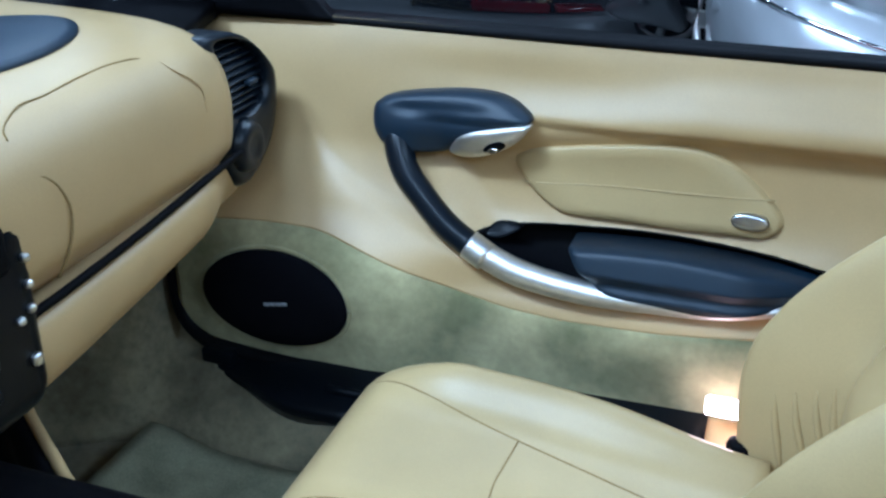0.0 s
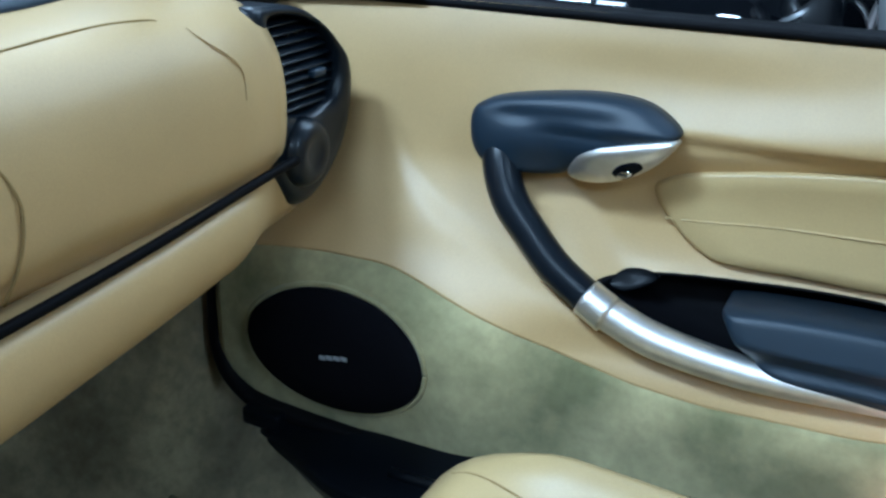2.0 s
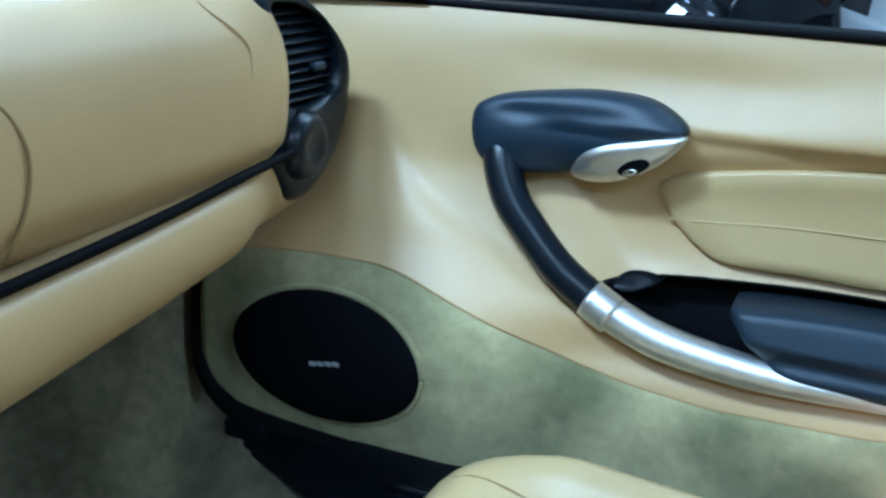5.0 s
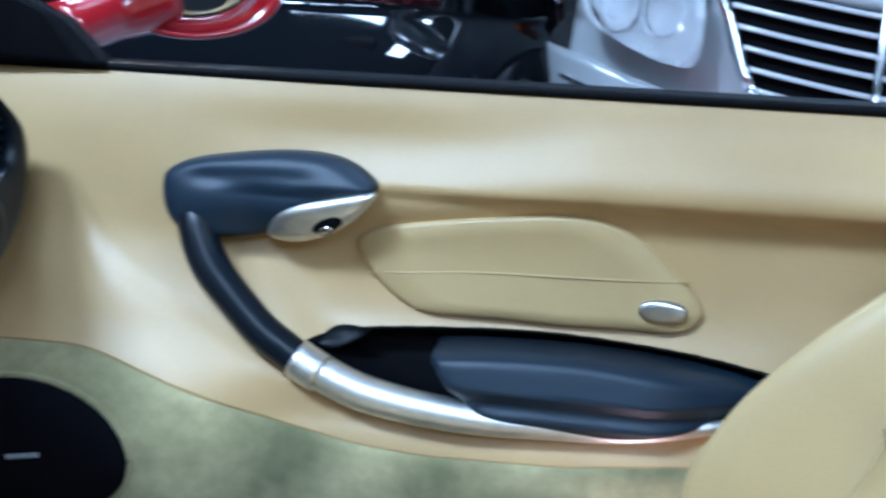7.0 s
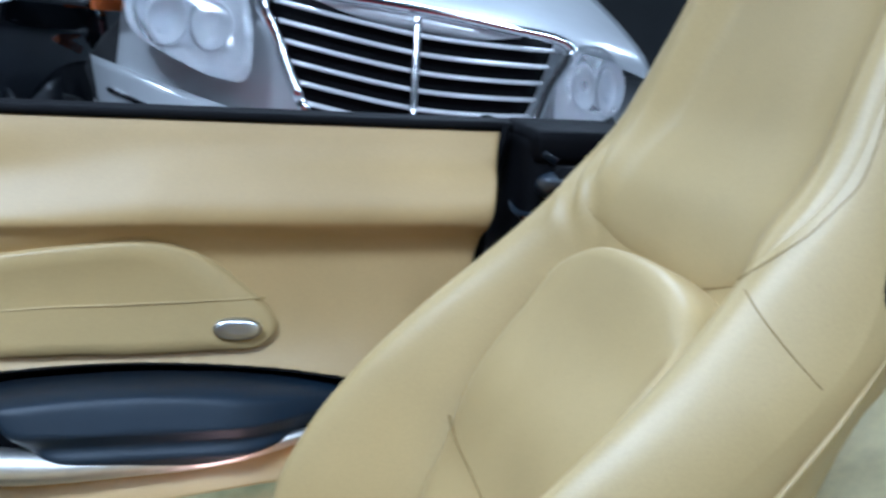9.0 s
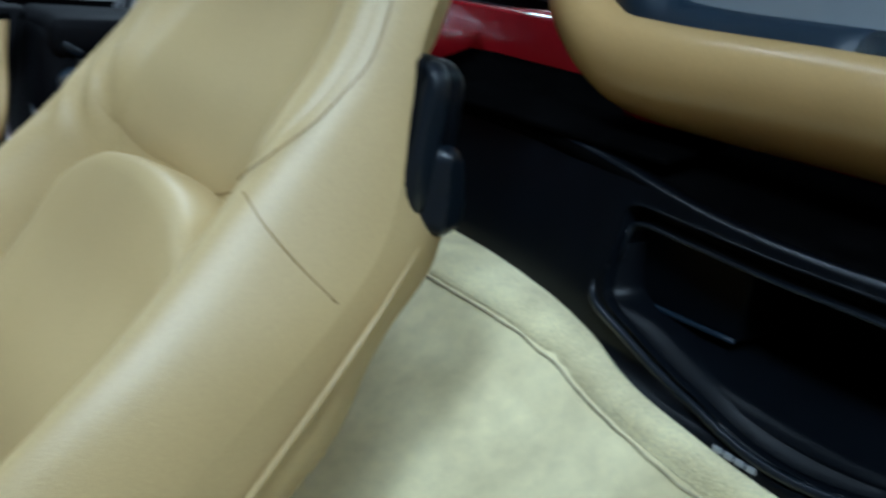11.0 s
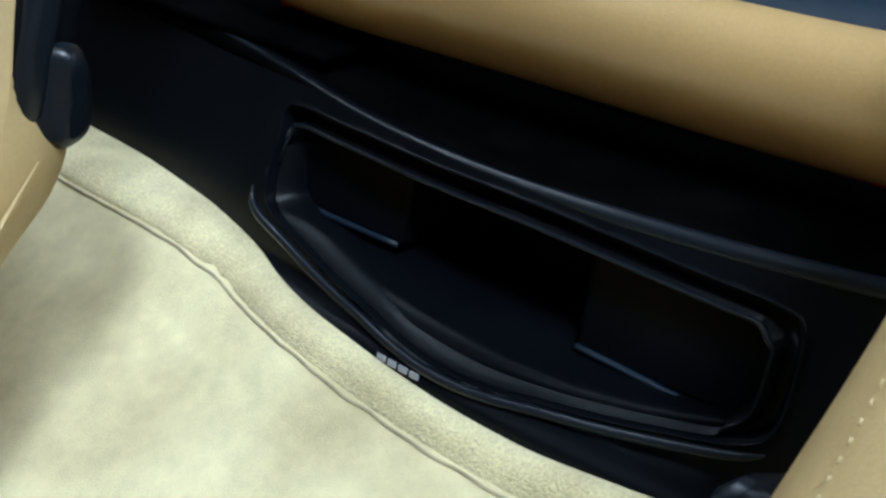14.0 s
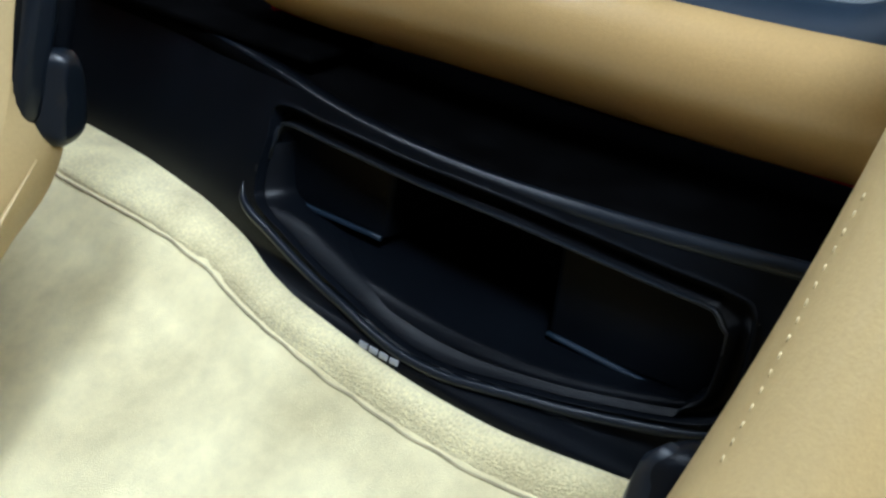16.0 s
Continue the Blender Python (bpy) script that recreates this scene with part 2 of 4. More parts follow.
def ceiling_lamp(x, y, w, d, watts):
    t = thing("key_or_fill_light", (x, y, 4.2), "ceiling light out of view, placed as key or fill", "ceiling light", "ceiling lights")
    part("housing", box((w + 0.06, d + 0.06, 0.06), (x, y, 4.17), 0.01), wall_mat, t, "", False)
    part("diffuser", box((w, d, 0.02), (x, y, 4.13), 0.004), tube_glow, t, "glowing white diffuser", False)
    la = bpy.data.lights.new("light", "AREA")
    la.shape, la.size, la.size_y, la.energy, la.color = "RECTANGLE", w, d, watts, (0.86, 0.95, 1.0)
    lo = new("light", la)
    lo.matrix_world = Matrix.Translation((x, y, 4.10))
    lo.parent = t
    lo.matrix_parent_inverse = t.matrix_world.inverted()


# All out of view; several are added as fill for dash, door, cars and background.
for lx, ly, wide, deep, lw in ((-1.4, -1.0, 0.95, 0.7, 292), (-0.25, -1.25, 0.9, 0.6, 62), (0.6, -2.1, 1.5, 0.35, 15), (1.9, -3.8, 2.0, 0.5, 120), (-2.5, 4.7, 0.3, 1.6, 90), (-0.35, 3.3, 1.5, 0.35, 40), (1.1, 3.2, 0.35, 1.5, 70), (2.6, 4.8, 1.5, 0.35, 170),
                             (5.2, -1.0, 1.5, 0.35, 190), (7.5, 6.0, 1.5, 0.35, 160)):
    ceiling_lamp(lx, ly, wide, deep, lw)

# ---- car door ----
Y_PROFILE = soft_curve([.25, .33, .44, .49, .54, .57, .60, .63, .66, .70, .718, .735, .745, .76, .785, .81, .845, .875], [1.31, 1.302, 1.298, 1.315, 1.364, 1.394, 1.415, 1.425, 1.430, 1.432, 1.428, 1.412, 1.404, 1.410, 1.427, 1.441, 1.450, 1.462], 0.027)
Y_PLAIN = soft_curve([.25, .33, .44, .49, .54, .60, .66, .72, .80, .845, .875], [1.31, 1.302, 1.298, 1.315, 1.362, 1.392, 1.412, 1.419, 1.431, 1.447, 1.462], 0.03)
SUEDE_TOP = soft_curve([-.42, -.30, -.24, -.16, -.08, -.043, .0, .068, .132, .17, .23, .32, .47, .6, .9], [.50, .548, .558, .563, .563, .556, .542, .52, .497, .484, .473, .465, .469, .482, .49], 0.012)
SUEDE_LOW = soft_curve([-.42, -.31, -.26, 0, .25, .58, .9], [.42, .375, .335, .338, .346, .352, .36], 0.02)


def door_y(x, z):
    lift = 0.055 * step(0.22, -0.12, x)
    roll = float(np.interp(x, [.15, .3, .475, .8], [-.022, -.012, .010, .018])) * step(.64, .70, z) * step(.84, .80, z)
    k = step(-.06, .22, x)
    zl = lift * step(.74, .60, z)
    y = Y_PROFILE(z - roll - zl) * k + Y_PLAIN(z - zl) * (1 - k)
    y += 0.042 * step(.02, .20, x) * step(.56, .49, z)
    ridge = z - float(np.interp(x, [-.13, -.079, -.023, .054, .128, .188, .26, .4], [.71, .640, .602, .572, .540, .506, .486, .476]))
    y -= .0060 * step(-.09, .0, ridge) * step(.034, .003, ridge) * step(-.135, -.06, x) * step(.36, .20, x)
    bowl = step(.055, .12, x - max(0, (.70 - z)) * .75) * step(.755, .735, z) * step(.52, .60, z)
    return y + 0.012 * bowl


def on_door(u, v, h):
    return Vector((u, door_y(u, v) - h, v))


door = thing("passenger_door", (0.3, 1.5, 0.3), "closed red car door trimmed in tan leather and pale suede", "car door")
X0, X1 = -0.34, 0.862


def upper_fn(u, v):
    x = X0 + (X1 - X0 - .062 * (1 - v)) * u
    z = SUEDE_TOP(x) + (0.866 - SUEDE_TOP(x)) * v
    return (x, door_y(x, z), z)


POCKET = [(.178, .568), (.225, .583), (.32, .592), (.45, .597), (.575, .591), (.66, .581), (.75, .566), (.72, .545), (.60, .523), (.54, .516), (.43, .511), (.32, .519), (.225, .546)]
pocket_line = [(p.x, p.y) for p in spline([(a, b, 0) for a, b in POCKET], 8, True)]
bm = shell(upper_fn, 240, 110, (0, 0.02, 0))
rim = spline([(a, b, 0) for a, b in POCKET], 40, True)
rim_xz = np.array([(p.x, p.y) for p in rim])
for v in bm.verts:
    if .16 < v.co.x < .72 and .47 < v.co.z < .62:
        d = np.hypot(rim_xz[:, 0] - v.co.x, rim_xz[:, 1] - v.co.z)
        if d.min() < .0028:
            v.co.x, v.co.z = (float(c) for c in rim_xz[d.argmin()])
small = pocket_line
gone = [f for f in bm.faces if inside(f.calc_center_median().x, f.calc_center_median().z, small)]
bmesh.ops.delete(bm, geom=gone, context="FACES")
part("upper_panel", bm, leather, door, "smooth tan leather door panel")


def suede_fn(u, v):
    x = -0.31 + (X1 + 0.31) * u
    top, low = SUEDE_TOP(x) + 0.004, SUEDE_LOW(x)
    z = low + (top - low) * v
    return (x, door_y(x, z) - 0.003 + 0.006 * step(.95, 1, v), z)


part("lower_panel", shell(suede_fn, 130, 36, (0, 0.02, 0)), suede, door, "pale mottled suede lower panel")
part("outer_skin", shell(lambda u, v: (X0 + (X1 - X0) * u, 1.535 + 0.03 * math.sin(math.pi * v), 0.25 + 0.60 * v), 20, 10, (0, 0.006, 0)), red_paint, door)
part("rear_edge", shell(lambda u, v: (X1 + .012 * u - .075 * (1 - v), 1.445 + .010 * u, .365 + .50 * v), 2, 12, (0, .09, 0)), black_soft, door)
part("window_seal", shell(lambda u, v: (-0.40 + 1.275 * u, 1.453 + 0.060 * v, 0.865 + 0.003 * math.sin(math.pi * min(1, v * 1.3))), 30, 6, (0, 0, -0.009)), rubber, door, "black rubber window seal")
part("door_gap_seal", tube([(-.318, 1.318, .56), (-.322, 1.312, .48), (-.316, 1.306, .40), (-.285, 1.302, .355), (-.22, 1.30, .335), (0, 1.30, .326), (.3, 1.30, .332), (.6, 1.30, .338), (.86, 1.30, .345)], 0.013, 10), rubber, door)

# door handle and grip
part("grip", pillow([(0, .742), (.012, .760), (.05, .772), (.13, .782), (.19, .781), (.227, .769), (.247, .749), (.20, .732), (.15, .712), (.12, .688), (.08, .683), (.03, .685), (.006, .706)], lambda u, v, h: on_door(u, v, h - (.0045 * math.exp(-((v - .754 - .03 * (u - .1)) / .009) ** 2) * step(.02, .06, u) * step(.205, .15, u) if h > .027 else 0)), [(0, -.01), (0, .016), (.05, .025), (.12, .0285), (.18, .030), (.25, .0305), (.32, .031), (.40, .031), (.48, .031), (.56, .031), (.64, .031), (.72, .031), (.80, .031), (.88, .031), (.95, .031)], 8), blueblack, door, "dark blue-black moulded grip")
lever = part("door_lever", pillow([(.122, .690), (.132, .712), (.155, .727), (.19, .737), (.244, .748), (.243, .736), (.225, .716), (.20, .698), (.17, .685), (.14, .682)], on_door, [(0, .01), (0, .028), (.10, .035), (.5, .036)], 8), silver, door, "satin silver door lever")
part("finger_hole", pillow([(.174, .699), (.186, .714), (.208, .722), (.215, .714), (.202, .701), (.187, .693)], on_door, [(0, .033), (.2, .0375), (.6, .0365)], 6), black, lever)
part("hole_glint", pillow([(.181, .6985), (.188, .7055), (.199, .7065), (.201, .7015), (.193, .6965), (.186, .695)], on_door, [(0, .034), (.2, .0385), (.6, .0380)], 6), chrome, lever)
PULL = [(.034, 1.425, .728), (.041, 1.402, .696), (.060, 1.386, .656), (.092, 1.376, .622), (.130, 1.366, .588), (.174, 1.360, .561)]
part("pull_handle", tube(PULL, [.022, .0225, .022, .021, .021, .0205], 16), lever_black, door, "curved black pull handle")
part("pull_collar", tube([(.170, 1.360, .563), (.186, 1.358, .555), (.200, 1.356, .548)], .0225, 18, smooth=3), silver, door)
part("silver_trim", tube([(.19, 1.358, .553), (.255, 1.353, .531), (.35, 1.352, .518), (.45, 1.355, .514), (.56, 1.359, .517), (.69, 1.378, .541)], [.0205, .0205, .0185, .0135, .0095, .005], 18), silver, door, "brushed aluminium armrest trim")

# pocket with its lid
cm = Vector((sum(p[0] for p in pocket_line) / len(pocket_line), sum(p[1] for p in pocket_line) / len(pocket_line), 0))
bm = bmesh.new()
rings = []
for k, h in ((-.03, -.004), (-.03, .003), (-.015, .005), (.015, .002), (.03, -.02), (.07, -.055)):
    rings.append([Vector((p[0] + (cm.x - p[0]) * k, door_y(p[0], p[1]) - h, p[1] + (cm.y - p[1]) * k)) for p in pocket_line])
rings_mesh(bm, rings, cap0=False)
part("pocket", bm, black_soft, door, "deep black door pocket")
part("pocket_nub", pillow([(.186, .570), (.196, .583), (.215, .587), (.235, .585), (.238, .579), (.224, .571), (.204, .565)], on_door, [(0, -.01), (0, .002), (.15, .0045), (.6, .005)], 5), black, door, "small black end block of the pocket")
LID = soft_curve([.50, .517, .526, .538, .555, .577, .60], [0, .002, .010, .003, .014, .008, .0], 0.008)
part("pocket_lid", pillow([(.322, .575), (.345, .586), (.48, .591), (.60, .581), (.692, .561), (.65, .537), (.55, .513), (.45, .508), (.395, .516), (.35, .541)], lambda u, v, h: Vector((u, 1.368 - h - (LID(v) if h > .02 else 0) + .10 * (v - .50) + .05 * step(.55, .70, u), v)), [(0, -.04), (0, .012), (.05, .021), (.10, .023), (.17, .024), (.25, .024), (.34, .024), (.44, .024), (.54, .024), (.64, .024), (.74, .024), (.84, .024), (.93, .024)], 8), blueblack, door, "dark blue-black pocket lid")

# side airbag cover
BAG = [(.216, .675), (.229, .693), (.27, .707), (.36, .722), (.454, .731), (.502, .725), (.541, .706), (.576, .678), (.605, .650), (.612, .628), (.592, .611), (.54, .609), (.46, .607), (.39, .608), (.306, .608), (.273, .618), (.241, .642)]
bag = part("airbag_cover", pillow(BAG, on_door, [(-.012, -.004), (0, -.002), (.015, .006), (.06, .011), (.3, .014), (.7, .014)], 8), seat_leather, door, "padded tan leather airbag cover")
part("seam", tube([on_door(.234, .647, .006), on_door(.27, .651, .0125), on_door(.36, .659, .0138), on_door(.45, .662, .0145), on_door(.54, .665, .0135), on_door(.596, .667, .009)], .0013, 6), seat_leather, bag)
part("badge", pillow([(.540, .635), (.548, .644), (.566, .646), (.586, .643), (.592, .634), (.584, .626), (.566, .624), (.547, .627)], on_door, [(0, .01), (0, .019), (.15, .0205), (.6, .0205)], 6), satin, bag, "small oval silver badge")

# speaker
SPK = [(-.131 + .127 * math.cos(a), .446 + .081 * math.sin(a)) for a in np.linspace(0, 2 * math.pi, 16, endpoint=False)]
spk = part("speaker_grille", pillow(SPK, on_door, [(0, -.004), (0, .008), (.03, .012), (.5, .014)], 6), cloth, door, "black oval speaker grille cloth")
part("speaker_welt", tube([on_door(-.131 + (a + .131) * 1.03, .446 + (b - .446) * 1.04, .002) for a, b in SPK + SPK[:1]], .0040, 8, smooth=5), suede, door, "raised suede welt")
mk = bmesh.new()
for k in range(4):
    mx, mz = -.1400 + .0105 * k, .4405 + .0020 * k
    join(mk, box((.0090, .0014, .0055), (mx, door_y(mx, mz) - .0145, mz), .0003))
part("speaker_mark", mk, white_mark, spk)
part("courtesy_lamp", box((.052, .014, .028), (.570, 1.297, .402), .005), courtesy_glow, door, "glowing door courtesy lamp")

# ---- dashboard ----
dash = thing("dashboard", (-0.3, 0.9, 0.6), "tan leather dashboard with black side vent", "dashboard")
TOP = spline([(-.158, .697, 0), (-.136, .728, 0), (-.130, .770, 0), (-.132, .812, 0), (-.143, .846, 0), (-.168, .875, 0), (-.215, .892, 0), (-.30, .902, 0), (-.5, .908, 0), (-.85, .912, 0)], 6)
LOW = spline([(-.16, .684, 0), (-.140, .672, 0), (-.136, .645, 0), (-.146, .61, 0), (-.175, .585, 0), (-.25, .572, 0), (-.45, .57, 0)], 6)


STRIP = soft_curve([-.2, .70, .83, 1.02, 1.21, 1.40], [.664, .676, .681, .690, .705, .714], 0.03)


def dash_fn(y0, y1, bow):
    def fn(u, v):
        p = TOP[round(v * (len(TOP) - 1))]
        y = y0 + (y1 - y0) * u
        e = step(.862, 1.0, u)
        return (p.x + bow(y) - 0.014 * e ** 5, y, max(p.y, STRIP(y) - .004) - 0.007 * e ** 5)
    return fn


def knee_fn(u, v):
    p = LOW[round(v * (len(LOW) - 1))]
    y = -.12 + 1.48 * u
    e = step(.862, 1.0, u)
    tall = float(np.interp(y, [.6, .82, .94, 1.2], [1.18, 1.12, 1.05, .95]))
    return (p.x + dash_bow(y) - .025 * e ** 4 - .026 * step(1.14, 1.25, y), y, STRIP(y) - .003 - (.684 - p.y) * tall - .010 * e ** 4)


def dash_bow(y):
    return 0.012 * step(1.3, .8, y)


part("upper_pad", shell(dash_fn(-.12, 1.236, dash_bow), 90, len(TOP) - 1, (-.02, 0, -.02)), leather, dash, "tan leather dashboard top")
part("knee_pad", shell(knee_fn, 90, len(LOW) - 1, (-.02, 0, .01)), leather, dash, "tan leather lower bolster")
part("trim_strip", tube([(-.143 + dash_bow(y), y, STRIP(y)) for y in np.linspace(-.12, 1.25, 24)], .0055, 10), black_soft, dash, "thin black dividing strip")
part("glove_box_seam", tube([(-.134, .838, .699), (-.1205, .848, .735), (-.1168, .853, .770), (-.1178, .849, .792), (-.1208, .837, .813), (-.1245, .815, .825), (-.1270, .76, .829)], .0015, 6), seam_mat, dash)
part("airbag_seam", tube([(-.142, .808, .8640), (-.153, .817, .8730), (-.168, .858, .8825), (-.170, .90, .8822), (-.176, .96, .8842), (-.180, 1.020, .8846), (-.176, 1.064, .8830), (-.172, 1.078, .8808)], [.0011] * 6 + [.0008, .0003], 6), seam_mat, dash)
part("lid_edge", tube([(-.158, 1.100, .8730), (-.1462, 1.113, .8590), (-.1370, 1.133, .8440), (-.1320, 1.149, .8248), (-.1270, 1.146, .797)], [.0003, .0010, .0011, .0010, .0003], 8), leather, dash)


def on_vent(u, v, h):
    return Vector((-.177 + h - .25 * max(0, v - .80), u, v))


VENT = [(1.215, .872), (1.262, .872), (1.305, .866), (1.338, .849), (1.367, .822), (1.387, .790), (1.391, .757), (1.380, .712), (1.352, .670), (1.312, .644), (1.277, .641), (1.246, .664), (1.228, .698), (1.231, .76), (1.231, .81), (1.224, .845)]
MOUTH = [(1.248, .860), (1.272, .862), (1.307, .855), (1.340, .841), (1.360, .818), (1.367, .797), (1.364, .775), (1.349, .755), (1.322, .747), (1.296, .746), (1.262, .752), (1.252, .765), (1.248, .785), (1.246, .81), (1.243, .835), (1.242, .850)]


def even(outline, n):
    """n points at equal steps along a closed smooth outline."""
    o = spline([(a, b, 0) for a, b in outline], 12, True)
    o.append(o[0])
    d = np.cumsum([0] + [(q - p).length for p, q in zip(o, o[1:])])
    at = np.linspace(0, d[-1], n, endpoint=False)
    return list(zip(np.interp(at, d, [p.x for p in o]).tolist(), np.interp(at, d, [p.y for p in o]).tolist()))


rim_out, rim_in = even(VENT, 96), even(MOUTH, 96)
rings = []
for k, h in ((0, -.03), (0, .010), (.06, .018), (.18, .0235), (.5, .0255), (.8, .0245), (.95, .021), (1, .016), (1.0, .004), (1.0, -.020)):
    rings.append([on_vent(a + (c - a) * k, b + (d - b) * k, h) for (a, b), (c, d) in zip(rim_out, rim_in)])
vent = part("side_vent", rings_mesh(bmesh.new(), rings), lever_black, dash, "black moulded side air vent")
for k in range(10):
    z = .757 + k * .0105
    row = [a for a, b in rim_in if abs(b - z) < .006]
    part("slat", box((.016, max(row) - min(row) - .002, .0020), on_vent((max(row) + min(row)) / 2, z, .004), .0009, Matrix.Rotation(radians(24), 4, 'Y')), lever_black, vent)
for y in (1.276, 1.296, 1.316, 1.336):
    part("vane", box((.008, .0028, .082), on_vent(y, .799, -.008), .001), black, vent)
part("vent_tab", box((.012, .024, .010), on_vent(1.328, .789, .013), .003), blueblack, vent)
part("vent_knob", pillow([(1.281 + .041 * math.cos(a), .706 + .041 * math.sin(a)) for a in np.linspace(0, 2 * math.pi, 12, endpoint=False)], on_vent, [(0, .018), (.04, .029), (.14, .036), (.3, .040), (.5, .0405), (.62, .039), (.75, .0375)], 5), lever_black, vent, "round black vent knob")
part("dash_speaker", pillow([(-.335 + .10 * math.cos(a), .94 + .20 * math.sin(a)) for a in np.linspace(0, 2 * math.pi, 14, endpoint=False)], lambda u, v, h: Vector((u, v, .894 + .05 * (-.30 - u) + h)), [(0, 0), (0, .012), (.1, .016), (.6, .017)], 5), blueblack, dash, "dark oval speaker cover")
part("windscreen_base", shell(lambda u, v: (-.235 - .60 * v - .05 * u, 1.235 + .22 * u, .868 + .015 * u + .06 * v), 10, 6, (0, 0, -.03)), black_soft, dash, "black windscreen surround")

console = thing("centre_console", (-0.2, 0.6, 0.3), "black plastic centre console with small buttons", "console")
part("control_panel", box((.34, .40, .245), (-.285, .600, .692), .040, segs=5), black, console)
for k, (y, z) in enumerate(((.772, .756), (.771, .727), (.769, .700), (.752, .693), (.764, .642))):
    part("button", box((.010, .010 + .004 * (k == 4), .009 + .005 * (k == 4)), (-.114, y, z), .003), satin, console)
for k in range(4):
    part("switch", box((.012, .050, .016), (-.114, .695 - .004 * k, .735 - .034 * k), .004), black, console)
part("air_outlet", box((.012, .10, .05), (-.114, .70, .775), .008), black_soft, console)
part("tunnel", box((1.1, .18, .30), (.32, .68, .36), .04, segs=4), black_soft, console)
EDGE = [Vector(p) for p in spline([(-.42, .93, .50), (-.30, .905, .482), (-.237, .866, .47), (-.165, .815, .47), (-.095, .772, .468), (.02, .765, .462), (.4, .765, .452)], 5)]
part("tunnel_edge", tube(EDGE, .0075, 10, smooth=0), leather, console, "tan piping")
part("tunnel_side", shell(lambda u, v: EDGE[round(u * (len(EDGE) - 1))] + Vector((0, -.004, -.25 * v)), len(EDGE) - 1, 4, (-.01, -.02, 0)), black_soft, console, "black carpeted tunnel side")

# ---- cabin floor and sills ----
def floor_fn(u, v):
    x = -1.0 + 1.75 * u
    y = -.10 + 1.47 * v
    z = .21 + .30 * step(-.45, -1.0, x)
    return (x, y, z + .004 * math.sin(23 * x + 9 * y))


tagged(part("cabin_floor", shell(floor_fn, 50, 24, (0, 0, -.03)), foot_carpet), "beige carpet on the cabin floor, darkened as in shade", "carpet", kind="structure")
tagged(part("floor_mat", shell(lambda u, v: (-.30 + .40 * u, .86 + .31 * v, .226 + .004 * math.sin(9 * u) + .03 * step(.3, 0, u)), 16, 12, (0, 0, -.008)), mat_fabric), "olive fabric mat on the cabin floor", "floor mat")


def kick_fn(u, v):
    x = -1.0 + 1.35 * u
    ty = float(np.interp(x, [-.355, -.335, -.235], [1.34, 1.335, 1.275]))
    tz = float(np.interp(x, [-.355, -.335, -.235], [.66, .36, .318]))
    if x > -.235:
        ty, tz = 1.204 + .065 * step(.24, 0, (x + .235) / 1.15), .312
    fy = float(np.interp(x, [-.6, -.4, -.3, .35], [1.03, 1.125, 1.185, 1.185]))
    w = v * v * (3 - 2 * v) * .35 + v * .65
    return (x, fy + (ty - fy) * w + .004 * math.sin(9 * x), .205 + (tz - .205) * v)


tagged(part("footwell_side", shell(kick_fn, 160, 20, (0, .015, 0)), foot_carpet), "beige carpeted footwell side trim, darkened as in shade", "side trim", kind="structure")
tagged(part("firewall", shell(lambda u, v: (-1.0 + .02 * v, .3 + 1.1 * u, .2 + .7 * v), 10, 10, (-.03, 0, 0)), foot_carpet), "beige carpeted footwell front wall, darkened as in shade", "wall", kind="structure")

body = thing("convertible_shell", (0.6, 1.4, 0.2), "red convertible car body shell", "car body")
SILL = spline([(1.375, .335, 0), (1.345, .338, 0), (1.300, .338, 0), (1.26, .330, 0), (1.220, .322, 0), (1.202, .314, 0), (1.199, .302, 0)], 5)
part("sill_trim", shell(lambda u, v: (-.235 + .785 * u, SILL[round(v * (len(SILL) - 1))].x + .065 * step(.24, 0, u), SILL[round(v * (len(SILL) - 1))].y - .006 * step(.04, 0, u) + .020 * u), 40, len(SILL) - 1, (0, .01, -.02)), black, body, "black plastic sill trim")
part("sill_cover", shell(lambda u, v: (.548 + .36 * u, SILL[round(v * (len(SILL) - 1))].x, SILL[round(v * (len(SILL) - 1))].y + .014 + .006 * u), 12, len(SILL) - 1, (0, .01, -.02)), leather, body, "tan rear sill cover")
part("sill_end", box((.06, .05, .026), (-.232, 1.296, .330), .006, segs=3), black, body)
part("sill_step", tube([(-.02, 1.245, .333), (.15, 1.245, .336), (.6, 1.245, .344)], .008, 8), black, body)
part("sail_panel", shell(lambda u, v: (-.42 + .335 * u - .05 * v, 1.425 + .02 * u, .862 + (.02 + .16 * (1 - u) + .03) * v), 10, 8, (0, .03, 0)), black_soft, body, "black mirror sail panel")
part("windscreen_pillar", tube([(-.30, 1.43, .86), (-.50, 1.42, .98), (-.20, 1.33, 1.30)], .035, 12), black_soft, body)
part("door_pillar", box((.09, .16, .55), (.925, 1.49, .585), .02), black_soft, body, "black door pillar with latch")
part("door_latch", tube([(.882, 1.42, .722), (.882, 1.392, .728), (.882, 1.385, .745), (.882, 1.392, .762), (.882, 1.42, .768)], .006, 10), chrome, body, "chrome latch loop")
part("belt_guide", tube([(.935, 1.450, .785), (.918, 1.420, .797), (.906, 1.385, .808), (.905, 1.355, .815)], [.006, .021, .021, .005], 16, (1.0, .7)), glossy_trim, body, "glossy blue black belt guide")
part("pillar_ledge", tube([(.884, 1.465, .775), (.879, 1.435, .768), (.880, 1.400, .770), (.892, 1.355, .782)], .0035, 8), glossy_trim, body)
